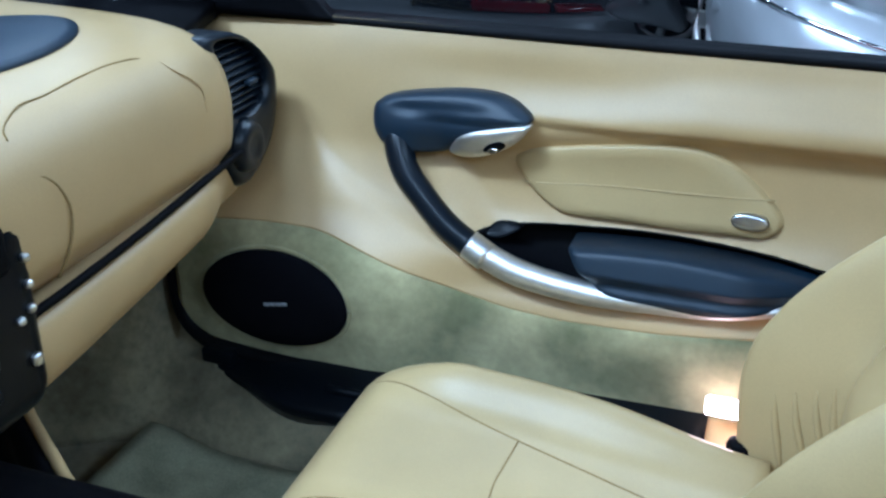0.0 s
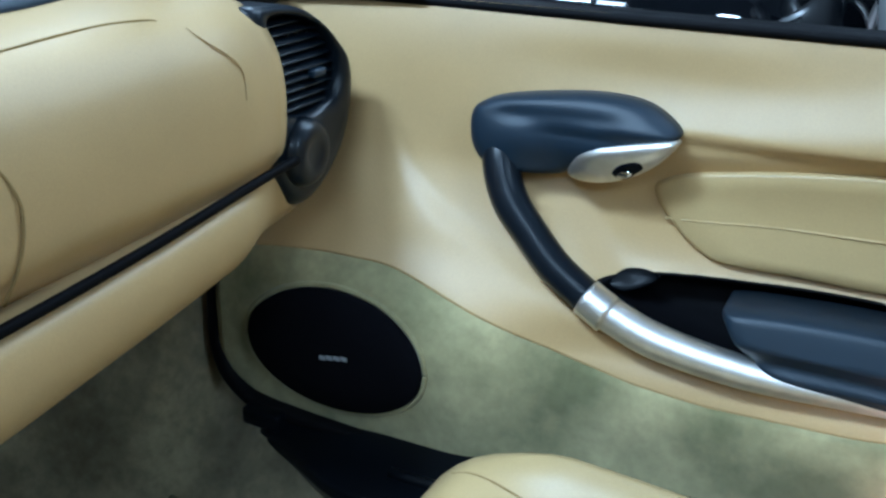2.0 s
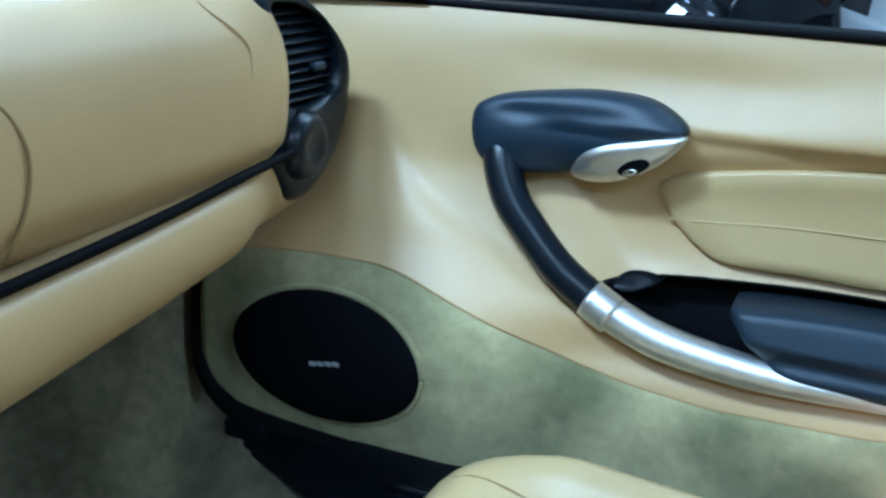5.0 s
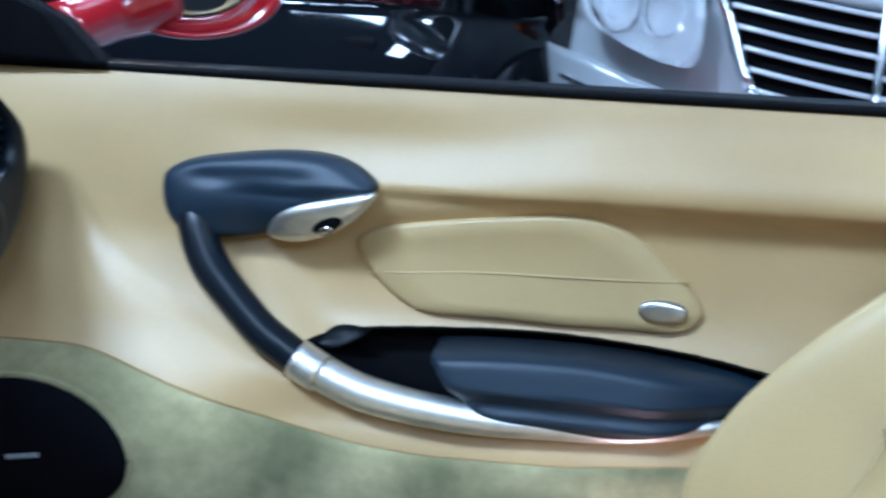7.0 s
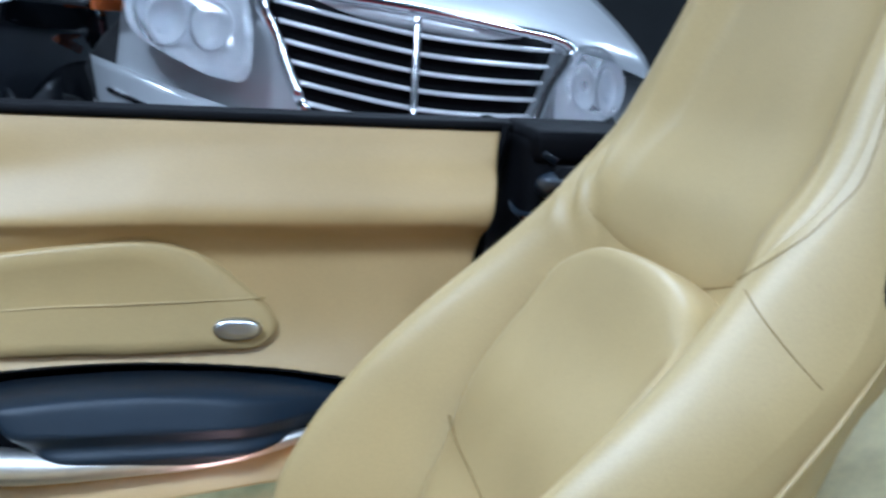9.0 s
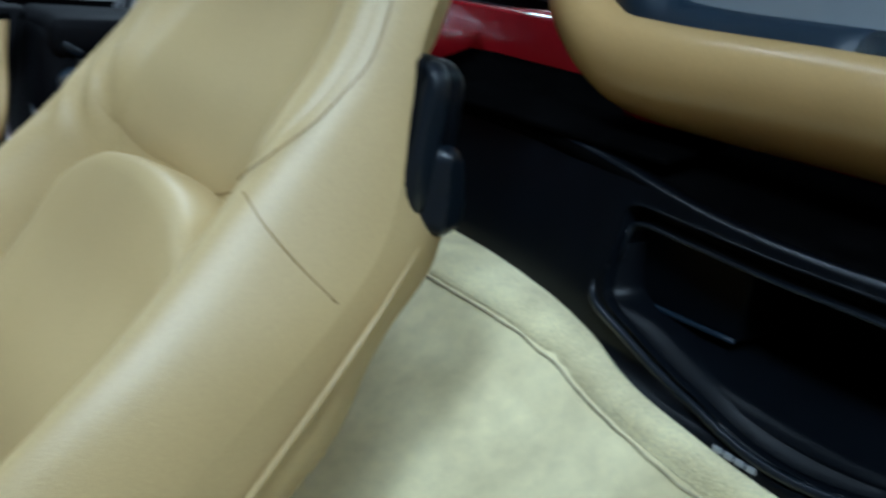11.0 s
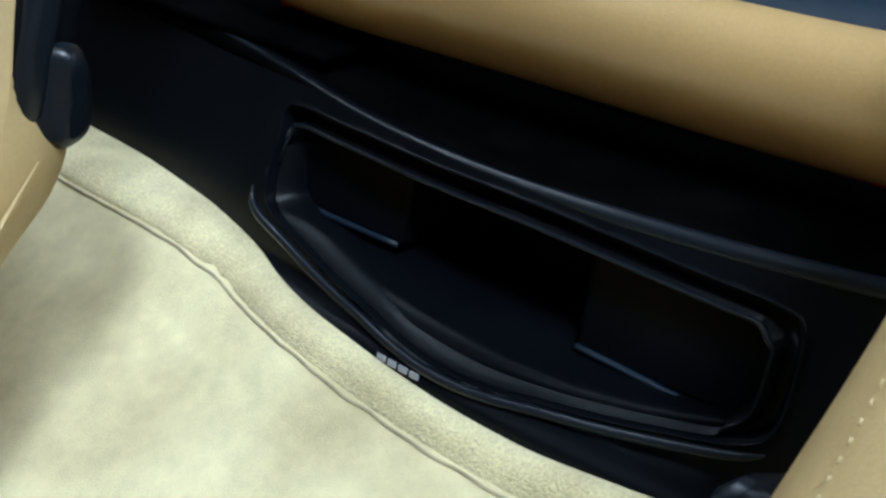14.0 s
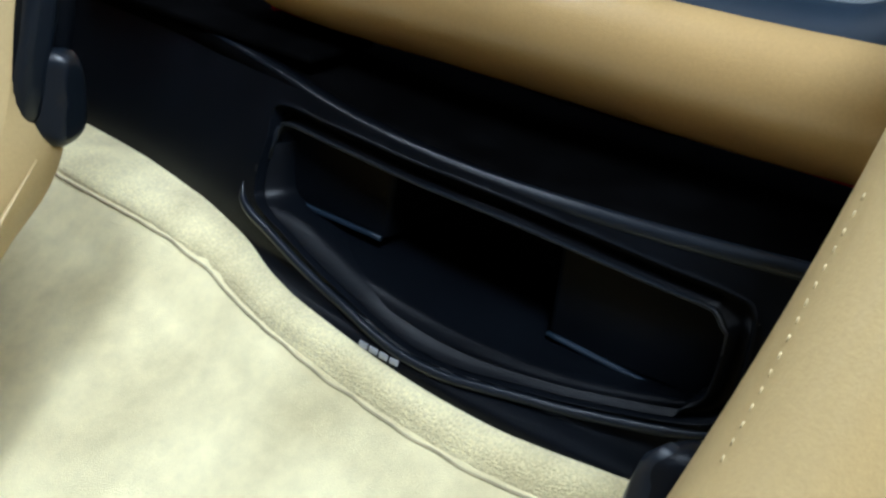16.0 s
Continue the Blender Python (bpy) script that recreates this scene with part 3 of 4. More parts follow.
part("pillar_clip", box((.022, .009, .009), (.905, 1.408, .835), .003, Matrix.Rotation(radians(30), 4, 'Y')), lever_black, body)
part("pillar_cap", box((.14, .13, .04), (.955, 1.47, .845), .012), black_soft, body)
part("side_trim", shell(lambda u, v: (.90 + .45 * u, 1.37 - .01 * v, .30 + .53 * v), 8, 8, (0, .02, 0)), black_soft, body)
part("rear_quarter", shell(lambda u, v: (.99 + 1.6 * u, 1.55 - .22 * v ** 2, .30 + .575 * v), 16, 10, (0, .03, 0)), red_paint, body, "glossy red rear wing")
part("rear_deck", shell(lambda u, v: (1.33 + 1.2 * u, -.15 + 1.68 * v, .892 + .03 * math.sin(math.pi * v) - .05 * u * u), 12, 20, (0, 0, -.10)), red_paint, body, "glossy red rear deck")
part("deck_front", box((.02, .50, .125), (1.335, 1.25, .8425), .005), red_paint, body)
part("deck_trim", box((.02, 1.10, .16), (1.337, .44, .86), .005), matte, body)
part("belt_line", tube([(1.248, y, .846) for y in np.linspace(.30, 1.02, 6)], .006, 8), red_paint, body)
for k in range(7):
    part("louvre", box((.03, .36, .006), (1.46, 1.34, .918 + .015 * k), .002, Matrix.Rotation(radians(25), 4, 'Y')), black, body)
part("louvre_back", box((.02, .40, .14), (1.49, 1.34, .965), .004), black_soft, body)

# ---- seats ----
BX = soft_curve([.36, .48, .54, .606, .66, .716, .76, .83, .90, 1.02, 1.16, 1.26], [.580, .568, .576, .614, .659, .717, .769, .842, .904, .951, .985, 1.005], 0.02)
HW = soft_curve([.36, .48, .60, .75, .83, .90, .98, 1.08, 1.18, 1.26], [.20, .215, .235, .235, .222, .205, .19, .172, .145, .09], 0.03)


HWI = soft_curve([.36, .48, .60, .75, .83, .90, .98, 1.08, 1.18, 1.26], [.20, .215, .232, .222, .198, .180, .166, .156, .135, .08], 0.03)


def seat(cy, inner, label, shift=0.0):
    """inner: -1 or 1, the side of the seat that faces the middle of the car. shift: how far it stands forward."""
    t = thing("bucket_seat", (.4 - shift, cy, .22), label, "car seat", "front seats")

    def half(z, sign):
        return HWI(z) if sign * inner > 0 else HW(z)

    def back_x(y, z):
        u = (y - cy) / half(z, y - cy)
        w0, w1 = (.86, .60) if u * inner > 0 else (.74, .46)
        dip = (.085 * step(.87, .71, z) + .025 * step(.76, .66, z) + .020) * step(w0, w1, abs(u)) + .012 * step(1, .4, abs(u))
        r = .74 if u * inner > 0 else .56
        w = min(.9995, max(0, abs(u) - r) / (1 - r))
        edge = (.125 - .075 * step(.78, .92, z)) * (1 - math.sqrt(1 - w * w))
        fold = .0062 * math.sin((abs(y - cy) - .5 * (z - .84)) * 300) * math.exp(-((abs(y - cy) - .150 - .4 * (z - .84)) / .024) ** 2 - ((z - .835) / .030) ** 2) if u * inner < 0 else 0
        return BX(z) + dip + edge + fold - shift

    rings = []
    for z in np.linspace(.36, 1.25, 150):
        top = step(1.12, 1.26, z)
        ring = []
        for a in np.linspace(-1, 1, 120):
            y = cy + half(z, a) * math.sin(a * math.pi / 2) * 0.998
            ring.append(Vector((back_x(y, z) + .06 * top, y, z)))
        for a in np.linspace(1, -1, 14):
            y = cy + half(z, a) * math.sin(a * math.pi / 2) * (0.97 - .20 * step(.80, .90, z))
            ring.append(Vector((BX(z) - shift + .18 + .035 * step(.76, .68, z) - .080 * step(.77, .90, z) - .02 * top - .04 * abs(a) ** 6, y, z)))
        rings.append(ring)
    part("backrest", rings_mesh(bmesh.new(), rings), seat_leather, t, "tan leather backrest with side bolsters")

    def on_back(u, v, h):
        y = cy + u
        return Vector((back_x(y, v) - h * .85, y, v + h * .5))

    m = -inner

    def on_insert(u, v, h):
        return on_back(u, v, h * (.22 + .78 * step(.575, .68, v)) if h > 0 else h)

    part("back_insert", pillow([(m * a, b) for a, b in [(.015, .796), (-.070, .799), (-.134, .781), (-.162, .72), (-.155, .62), (-.12, .53), (-.03, .47), (.050, .47), (.095, .53), (.113, .60), (.117, .67), (.115, .72), (.102, .757), (.066, .782)]], on_insert, [(.0, -.025), (0, .002), (.016, .022), (.04, .034), (.08, .041), (.14, .045), (.24, .047), (.35, .049), (.45, .0495), (.55, .050), (.65, .050), (.8, .050)], 8, False), seat_leather, t, "raised oval leather centre cushion")
    part("insert_seam", tube([on_insert(m * a, b, .0500) for a, b in ((.108, .6125), (.080, .605), (.050, .602), (.020, .600), (-.030, .594), (-.080, .583), (-.115, .570))], .0014, 6), seam_mat, t)
    narrow = 1.0 if inner < 0 else .72
    part("headrest_pad", pillow([(m * a * narrow, b) for a, b in [(-.062, .794), (-.115, .812), (-.154, .834), (-.166, .862), (-.168, .90), (-.160, .955), (-.145, 1.08), (-.11, 1.17), (-.04, 1.205), (.05, 1.205), (.115, 1.16), (.140, 1.06), (.144, .96), (.146, .89), (.138, .838), (.115, .806), (.06, .796), (.0, .797)]], on_back, [(0, -.012), (0, -.0015), (.02, .0005), (.045, .0018), (.08, .0030)] + [(.08 + .04 * k, .0038) for k in range(1, 23)], 8, False), seat_leather, t, "integrated leather headrest pad")
    part("bolster_seam", tube([on_back(m * a, b, .001) for a, b in ((-.169, .827), (-.186, .813), (-.202, .794), (-.2135, .774))], .0005, 6), seam_mat, t)
    for k in range(4):
        p0, p1, z0, z1 = .122 - .009 * k, .134 - .006 * k, .385 + .006 * k, .485 + .012 * k
        part("pleat", tube([on_back(m * (p0 + (p1 - p0) * f), z0 + (z1 - z0) * f, .001) for f in (0, .33, .66, 1)], [.003, .0055, .005, .001], 10), seat_leather, t)
    if inner < 0:
        part("side_piping", tube([(float(np.interp(z, [.40, .674, .703, .736, .769, .80], [.60, .832, .857, .886, .916, .944])) - shift, cy + inner * (HWI(z) * .985 + .001), z) for z in np.linspace(.40, .798, 14)], [.0022] * 12 + [.0016, .0004], 8), seat_leather, t)
    def on_side(u, v, h):
        return Vector((u + .004 - shift, cy + inner * (.178 + h), v))

    def on_knob(u, v, h):
        return on_side(u, v, h - (abs(u - .955) * (1.0 if u < .955 else .4) if h > .02 else 0))

    lv = part("backrest_lever", pillow([(.944, .902), (.962, .901), (.971, .892), (.970, .862), (.966, .830), (.960, .806), (.946, .804), (.934, .815), (.930, .834), (.934, .860), (.940, .888)], on_side, [(0, -.03), (0, .004), (.08, .012), (.2, .016), (.5, .017)], 6), black, t, "black plastic backrest release lever")
    part("paddle", pillow([(.945, .900), (.956, .897), (.957, .872), (.952, .845), (.946, .812), (.936, .816), (.932, .834), (.936, .860), (.941, .887)], on_side, [(0, .0), (0, .012), (.15, .018), (.4, .020), (.7, .020)], 6), lever_black, lv)
    part("knob", pillow([(.948, .855), (.964, .855), (.974, .845), (.979, .818), (.976, .804), (.962, .798), (.946, .802), (.937, .813), (.934, .830), (.940, .846)], on_knob, [(0, -.01), (0, .008), (.08, .021), (.2, .026), (.35, .027), (.5, .027), (.65, .027), (.8, .027)], 6), lever_black, lv)
    line_a = [on_back(m * a, b, .001) for a, b in ((-.070, .797), (-.120, .815), (-.158, .831), (-.167, .849), (-.171, .864), (-.1715, .880), (-.172, .896), (-.169, .914), (-.165, .934), (-.160, .951), (-.153, .971))]
    line_b = [on_back(m * a, b, .001) for a, b in ((-.115, .822), (-.148, .838), (-.157, .855), (-.161, .870), (-.1615, .884), (-.162, .899), (-.159, .916), (-.155, .936), (-.150, .953), (-.143, .973))]
    if inner < 0:
        part("headrest_seam", tube(line_a, .00045, 6, smooth=5), seam_mat, t)
        part("stitching", stitches(line_b), thread_mat, t, "row of pale tan stitches")
    else:
        part("stitching", stitches([(.9603, .4919, .9973), (.9513, .4946, .9753), (.9413, .4967, .9513), (.9323, .4987, .9323), (.9243, .5007, .9163)], .0024, .0032, .0004), thread_mat, t, "row of pale tan stitches")

    mid = cy + inner * .035

    def cushion_z(f, u):
        """f: from the front edge to the rear, u: from the middle to the side, both 0 to 1."""
        nose = (1 - (1 - min(1, f / .16)) ** 2.6) ** .5
        side = .045 * math.exp(-((u - .74) / .17) ** 2) * step(.03, .30, f) * (1 - .5 * step(.6, 1, f))
        drop = .075 * max(0, (u - .80) / .20) ** 2.2
        return .295 + (.113 - .028 * f - .022 * f * (1 - u)) * nose + side * nose - drop

    def cushion_half(f):
        return .222 * (.66 + .34 * (1 - (1 - min(1, f / .26)) ** 2.6) ** .4) * (1 - .16 * step(.40, 1, f))

    rings = []
    for f in [0, .004, .012, .025, .045, .07, .10, .14, .19] + list(np.linspace(.25, 1, 22)):
        x, hw = .038 + .60 * f, cushion_half(f)
        ring = []
        for a in np.linspace(-1, 1, 40):
            u = math.sin(a * math.pi / 2)
            ring.append(Vector((x - shift, mid + hw * u, cushion_z(f, abs(u)))))
        for a in np.linspace(1, -1, 8):
            ring.append(Vector((x - shift + .03 * (1 - min(1, f / .1)), mid + hw * .96 * a, .255)))
        rings.append(ring)
    part("seat_cushion", rings_mesh(bmesh.new(), rings), seat_leather, t, "tan leather seat cushion")

    def cushion_at(x, y):
        f = (x - .038) / .60
        return Vector((x - shift, mid + y, cushion_z(f, abs(y) / cushion_half(f)) + .0002))

    for w in (-1, 1):
        part("cushion_seam", tube([cushion_at(x, w * (.138 - .24 * (x - .11))) for x in np.linspace(.085, .56, 24)], [.0003] + [.0013] * 8, 6, smooth=2), seam_mat, t)
    part("cushion_seam", tube([cushion_at(.308 + .006 * abs(y) / .08, y) for y in np.linspace(-.090, .090, 9)], .0012, 6, smooth=2), seam_mat, t)
    part("seat_base", box((.50, .36, .06), (.38 - shift, cy, .235), .02), black_soft, t)
    part("hinge_cover", box((.040, .030, .085), (.600 - shift, cy - inner * .150, .355), .012, segs=3), black_soft, t, "black hinge cover")
    part("belt_buckle", box((.03, .025, .07), (.60 - shift, cy + inner * .235, .40), .006), black, t)
    return t


seat(1.085, -1, "tan leather sports seat beside the red car door")
near_seat = seat(0.335, 1, "tan leather sports seat beside the centre console")
near_seat.matrix_world = Matrix.Translation((.4 - .018, .318, .22 - .085)) @ Matrix.Rotation(radians(-.6), 4, 'X')

# ---- bulkhead behind the seats ----
bulk = thing("rear_bulkhead", (1.2, 0.72, 0.6), "black plastic rear bulkhead with open storage tray", "rear panel")
LOWEDGE = soft_curve([.0, .45, .55, .592, .624, .662, .704, .745, .797, .845, .892, .94, .98, 1.06, 1.14, 1.4], [.71, .688, .672, .669, .666, .663, .664, .667, .672, .676, .682, .692, .698, .702, .704, .706], 0.008)
LEDGE = soft_curve([-.1, .40, .53, .60, .67, .75, .85, .90, .97, 1.05, 1.4], [.835, .822, .814, .809, .806, .805, .809, .815, .823, .828, .830], 0.02)
BOW = soft_curve([-.1, .2, .45, .6, .75, .9, 1.05, 1.4], [1.20, 1.18, 1.15, 1.125, 1.12, 1.135, 1.165, 1.19], 0.04)
TRAY = [(.918, .797), (.861, .799), (.788, .798), (.723, .798), (.663, .796), (.61, .793), (.566, .790), (.555, .784), (.551, .770), (.549, .742), (.552, .727), (.566, .718), (.605, .708), (.659, .697), (.72, .690), (.777, .693), (.83, .704), (.876, .717), (.911, .727), (.920, .742), (.921, .774)]
tray_line = [(p.x, p.y) for p in spline([(a, b, 0) for a, b in TRAY], 6, True)]


def bulk_x(y, z):
    return BOW(y) + .025 * step(.70, .84, z) - .018 * step(.698, .680, z)


def bulk_fn(u, v):
    y = .0 + 1.36 * u
    z = LOWEDGE(y) + (LEDGE(y) - LOWEDGE(y)) * v
    return (bulk_x(y, z), y, z)


bm = shell(bulk_fn, 240, 60, (.015, 0, 0))
rim_yz = np.array([(p.x, p.y) for p in spline([(a, b, 0) for a, b in TRAY], 40, True)])
for v in bm.verts:
    d = np.hypot(rim_yz[:, 0] - v.co.y, rim_yz[:, 1] - v.co.z)
    if d.min() < .003:
        v.co.y, v.co.z = (float(c) for c in rim_yz[d.argmin()])
gone = [f for f in bm.faces if inside(f.calc_center_median().y, f.calc_center_median().z, tray_line)]
bmesh.ops.delete(bm, geom=gone, context="FACES")
part("panel", bm, black, bulk)
part("ledge_rim", tube([(bulk_x(y, .812) + .003, y, LEDGE(y) - .002) for y in np.linspace(.0, 1.36, 40)], [.0058] * 20 + [.005, .004, .0032, .0026] + [.0022] * 16, 12), lever_black, bulk)
part("upper_shelf", shell(lambda u, v: (bulk_x(1.36 * u, .812) + .12 * v, 1.36 * u, LEDGE(1.36 * u) - .002 + .03 * v * v), 40, 6, (0, 0, -.012)), matte, bulk)
part("shelf_flap", box((.07, .30, .006), (1.212, 1.062, .834), .002, Matrix.Rotation(radians(-8), 4, 'Y')), matte, bulk, "thin black hinged flap")
cy, cz = .74, .745


def inset(p, d):
    """The point p of the tray's outline moved inwards by about d: most at the top and at the end beside the console."""
    up, far = step(.764, .786, p[1]), step(.580, .556, p[0])
    return (p[0] + d * (1.1 * far - .35 * step(.88, .92, p[0])), p[1] - d * (1.0 * up - .08 * (1 - up)))


bm = bmesh.new()
rings = []
for k, d in ((-.001, .004), (-.001, -.003), (.0, -.002), (.001, .012), (.010, .013), (.012, .003), (.014, .003), (.015, .05), (.017, .14)):
    rings.append([Vector((bulk_x(p[0], p[1]) + d, *inset(p, k))) for p in tray_line])
rings_mesh(bm, rings, cap0=False)
tray = part("storage_tray", bm, black, bulk, "open black storage tray")
crest = [inset(p, .0125) for p in tray_line if p[1] > .755]
crest.sort(key=lambda p: p[0])
part("tray_crest", tube([(bulk_x(*p) + .0022, *p) for p in crest], [.0004] + [.0014] * 8 + [.0004], 6, smooth=0, up=(1, 0, 0)), lever_black, tray)
part("tray_end", box((.12, .14, .075), (1.238, .892, .7595), .005), black, tray, "raised end block")
part("tray_end", box((.12, .13, .075), (1.232, .618, .7465), .005, Matrix.Rotation(radians(-3), 4, 'X')), black, tray, "raised end block")

# thin bluish rods added to paint the highlight along the blocks' lower edges
part("block_edge_highlight", tube([(1.1775, .957, .7235), (1.1775, .89, .7228), (1.1775, .826, .7228)], .0022, 8), blueblack, tray)
part("block_edge_highlight", tube([(1.1715, .680, .7120), (1.1715, .62, .7090), (1.1715, .556, .7055)], .0022, 8), blueblack, tray)
rim_path = [Vector((bulk_x(p[0], p[1]) - .0085, p[0] - (cy - p[0]) * .035, p[1] - .0015)) for p in tray_line if p[1] < (.745 if p[0] > .7 else .724)]
part("tray_rim", tube(rim_path, [.0005, .0025] + [.0032] * 12 + [.0025, .0005], 8, smooth=0, up=(1, 0, 0)), lever_black, tray)


def tray_floor_fn(u, v):
    y = .572 + .355 * u
    front = .700 + .9 * (y - .75) ** 2
    back = .708 + .012 * (y - .57) / .35
    return (bulk_x(y, .70) + .016 + (1.295 - bulk_x(y, .70) - .016) * v, y, front - .006 + (back - front + .006) * min(1, v * 3))


part("tray_floor", shell(tray_floor_fn, 24, 12, (0, 0, -.006)), black, tray)
mk = bmesh.new()
for k in range(4):
    my = .7735 - .0088 * k
    join(mk, box((.0014, .0066, .0042), (bulk_x(my, .683) - .0012, my, .6832), .0003))
part("panel_mark", mk, white_mark, bulk)


def hump_fn(u, v):
    y = .0 + 1.36 * u
    e = LOWEDGE(y) + .008
    g = math.exp(-((v - .20) / .012) ** 2)
    o = .017 + .043 * step(.80, 1.12, y)
    xs, zs = [bulk_x(y, e) + .012, bulk_x(y, e) - o, bulk_x(y, e) - o - .03, .90, .74, .70], [e, e - .011, e - .042, .545, .44, .24]
    roll = math.sin(math.pi * min(1, v / .19))
    return (float(np.interp(v, [0, .19, .27, .7, .9, 1], xs)) - .006 * roll, y, float(np.interp(v, [0, .19, .27, .7, .9, 1], zs)) + .005 * roll - .0016 * g + .003 * noise.noise((9 * y, 7 * v, 0)))


SEAM_V = .197
rear = tagged(part("rear_carpet", shell(lambda u, v: hump_fn(u, SEAM_V - .006 + (1.006 - SEAM_V) * v), 80, 90, (.02, 0, -.02)), carpet), "pale beige carpet behind the seats", "carpet", kind="structure")


def roll_fn(u, v):
    x, y, z = hump_fn(u, SEAM_V * v)
    r = .0010 * math.sin(math.pi * min(1, v * 1.02)) ** .5
    return (x - r, y, z + r)


part("edge_roll", shell(roll_fn, 160, 30, (.012, 0, -.012)), carpet_roll, rear, "rolled carpet edging with a coarser pile")
part("seam", tube([Vector(hump_fn(u, SEAM_V + .004 + .003 * noise.noise((60 * u, 0, 0)))) + Vector((-.0006, 0, .0004)) for u in np.linspace(.05, .98, 120)], .0011, 6, smooth=2), seam_shade, rear)

# ---- roll hoop ----
hoop = thing("roll_hoop", (1.2, 0.8, 0.85), "roll-over hoop wrapped in tan leather", "roll bar")
HOOP = [(1.215, .80, .886), (1.215, .95, .886), (1.215, 1.01, .897), (1.215, 1.045, .940), (1.215, 1.055, 1.03), (1.215, 1.05, 1.14), (1.215, 1.0, 1.21), (1.215, .8, 1.23), (1.215, .52, 1.21), (1.215, .47, 1.14), (1.215, .46, 1.03), (1.215, .465, .94), (1.215, .50, .897), (1.215, .58, .886)]
path = spline(HOOP, 6, True)
rings = []
for i, p in enumerate(path):
    d = (path[(i + 1) % len(path)] - path[i - 1]).normalized()
    s = Vector((1, 0, 0))
    u = s.cross(d).normalized()
    lean = -.65 * d.y if p.z < 1.0 else .65 * d.y
    s, u = s * math.cos(lean) + u * math.sin(lean), u * math.cos(lean) - s * math.sin(lean)
    rings.append([p + .050 * math.cos(a) * s + .034 * math.sin(a) * u for a in np.linspace(0, 2 * math.pi, 28, endpoint=False)])
rings.append(rings[0])
part("wrap", rings_mesh(bmesh.new(), rings, cap0=False, cap1=False), hoop_leather, hoop, "tan leather wrapping")
near = [i for i, p in enumerate(path) if p.y > .9 and p.z < 1.0]
k = min(near, key=lambda i: abs(path[i].z - .945))
part("wrap_seam", tube([path[k] + (q - path[k]) * 1.008 for q in rings[k] + rings[k][:1]], .0020, 6, smooth=2), seam_mat, hoop)
part("mesh_frame", tube([tuple(Vector((1.22, .76, 1.05)).lerp(Vector(p), .83)) for p in HOOP] + [tuple(Vector((1.22, .76, 1.05)).lerp(Vector(HOOP[0]), .83))], .026, 12), blueblack, hoop, "dark inner frame")
part("wind_panel", box((.006, .52, .30), (1.22, .76, 1.06), .002), glass("smoked_glass", (.85, .90, .93)), hoop, "smoked wind deflector")

# ---- door mirror ----
MC, MN = Vector((-.055, 1.63, .948)), Vector((.42, -.90, .05)).normalized()
MU = MN.cross(Vector((0, 0, 1))).normalized() * -1
MV = MU.cross(MN).normalized() * -1


def on_mirror(u, v, h):
    return MC + MU * u + MV * v + MN * h


oval = [(.118 * math.cos(a), .066 * math.sin(a)) for a in np.linspace(0, 2 * math.pi, 16, endpoint=False)]
mirror = part("door_mirror", pillow(oval, on_mirror, [(.75, -.10), (.45, -.085), (.15, -.05), (0, .0), (.03, .012), (.12, .014), (.16, .004), (.6, .003)], 6), red_paint, door, "glossy red door mirror housing")
part("mirror_glass", pillow([(a * .83, b * .83) for a, b in oval], on_mirror, [(0, .003), (0, .007), (.5, .007)], 6), chrome, mirror, "dark reflecting mirror glass")
part("mirror_foot", tube([(-.17, 1.50, .895), (-.14, 1.57, .915), (-.10, 1.63, .940)], [.034, .036, .050], 14), red_paint, mirror)

# ---- driver's door ----
near_door = thing("driver_door", (0.3, -0.2, 0.3), "closed red car door with tan leather trim", "car door")
part("door_panel", shell(lambda u, v: (-.34 + 1.2 * u, -.13 - .05 * v ** 2, .26 + .60 * v), 20, 12, (0, -.02, 0)), leather, near_door, "tan leather door panel")
part("outer_skin", shell(lambda u, v: (-.34 + 1.2 * u, -.26 - .03 * math.sin(math.pi * v), .25 + .60 * v), 20, 10, (0, -.006, 0)), red_paint, near_door)
part("window_seal", box((1.2, .09, .014), (.26, -.215, .866), .004), rubber, near_door)

# ---- cars outside ----
def wheel(x, y, parent, r=.345, up=.15, steer=0.0):
    c = Vector((x, y, r + up))
    m = Matrix.Translation(c) @ Matrix.Rotation(radians(steer), 4, 'Z') @ Matrix.Translation(-c)

    def turned(bm):
        bmesh.ops.transform(bm, matrix=m, verts=bm.verts)
        return bm
    t = part("wheel", turned(tube([(x - .105, y, r + up), (x - .085, y, r + up), (x + .085, y, r + up), (x + .105, y, r + up)], [r - .02, r, r, r - .02], 48, smooth=0, up=(0, 1, 0))), tyre_mat, parent, "black tyre on a silver alloy rim")
    part("rim", turned(tube([(x - .112, y, r + up), (x - .06, y, r + up)], r * .70, 40, smooth=0, up=(0, 1, 0))), black_soft, t)
    for k in range(7):
        a = 2 * math.pi * k / 7
        part("spoke", turned(box((.02, .055, r * .62), (x - .118, y + math.sin(a) * r * .36, r + up + math.cos(a) * r * .36), .008, Matrix.Rotation(-a, 4, 'X'))), silver, t)
    part("rim_edge", turned(tube([(x - .118, y + math.sin(a) * r * .69, r + up + math.cos(a) * r * .69) for a in np.linspace(0, 2 * math.pi, 25)], .014, 8, smooth=2, up=(1, 0, 0))), silver, t)
    return t


saloon = thing("parked_car", (1.17, 2.9, 0.15), "silver saloon car with chrome grille", "car", "cars in the showroom")
GX = 1.15


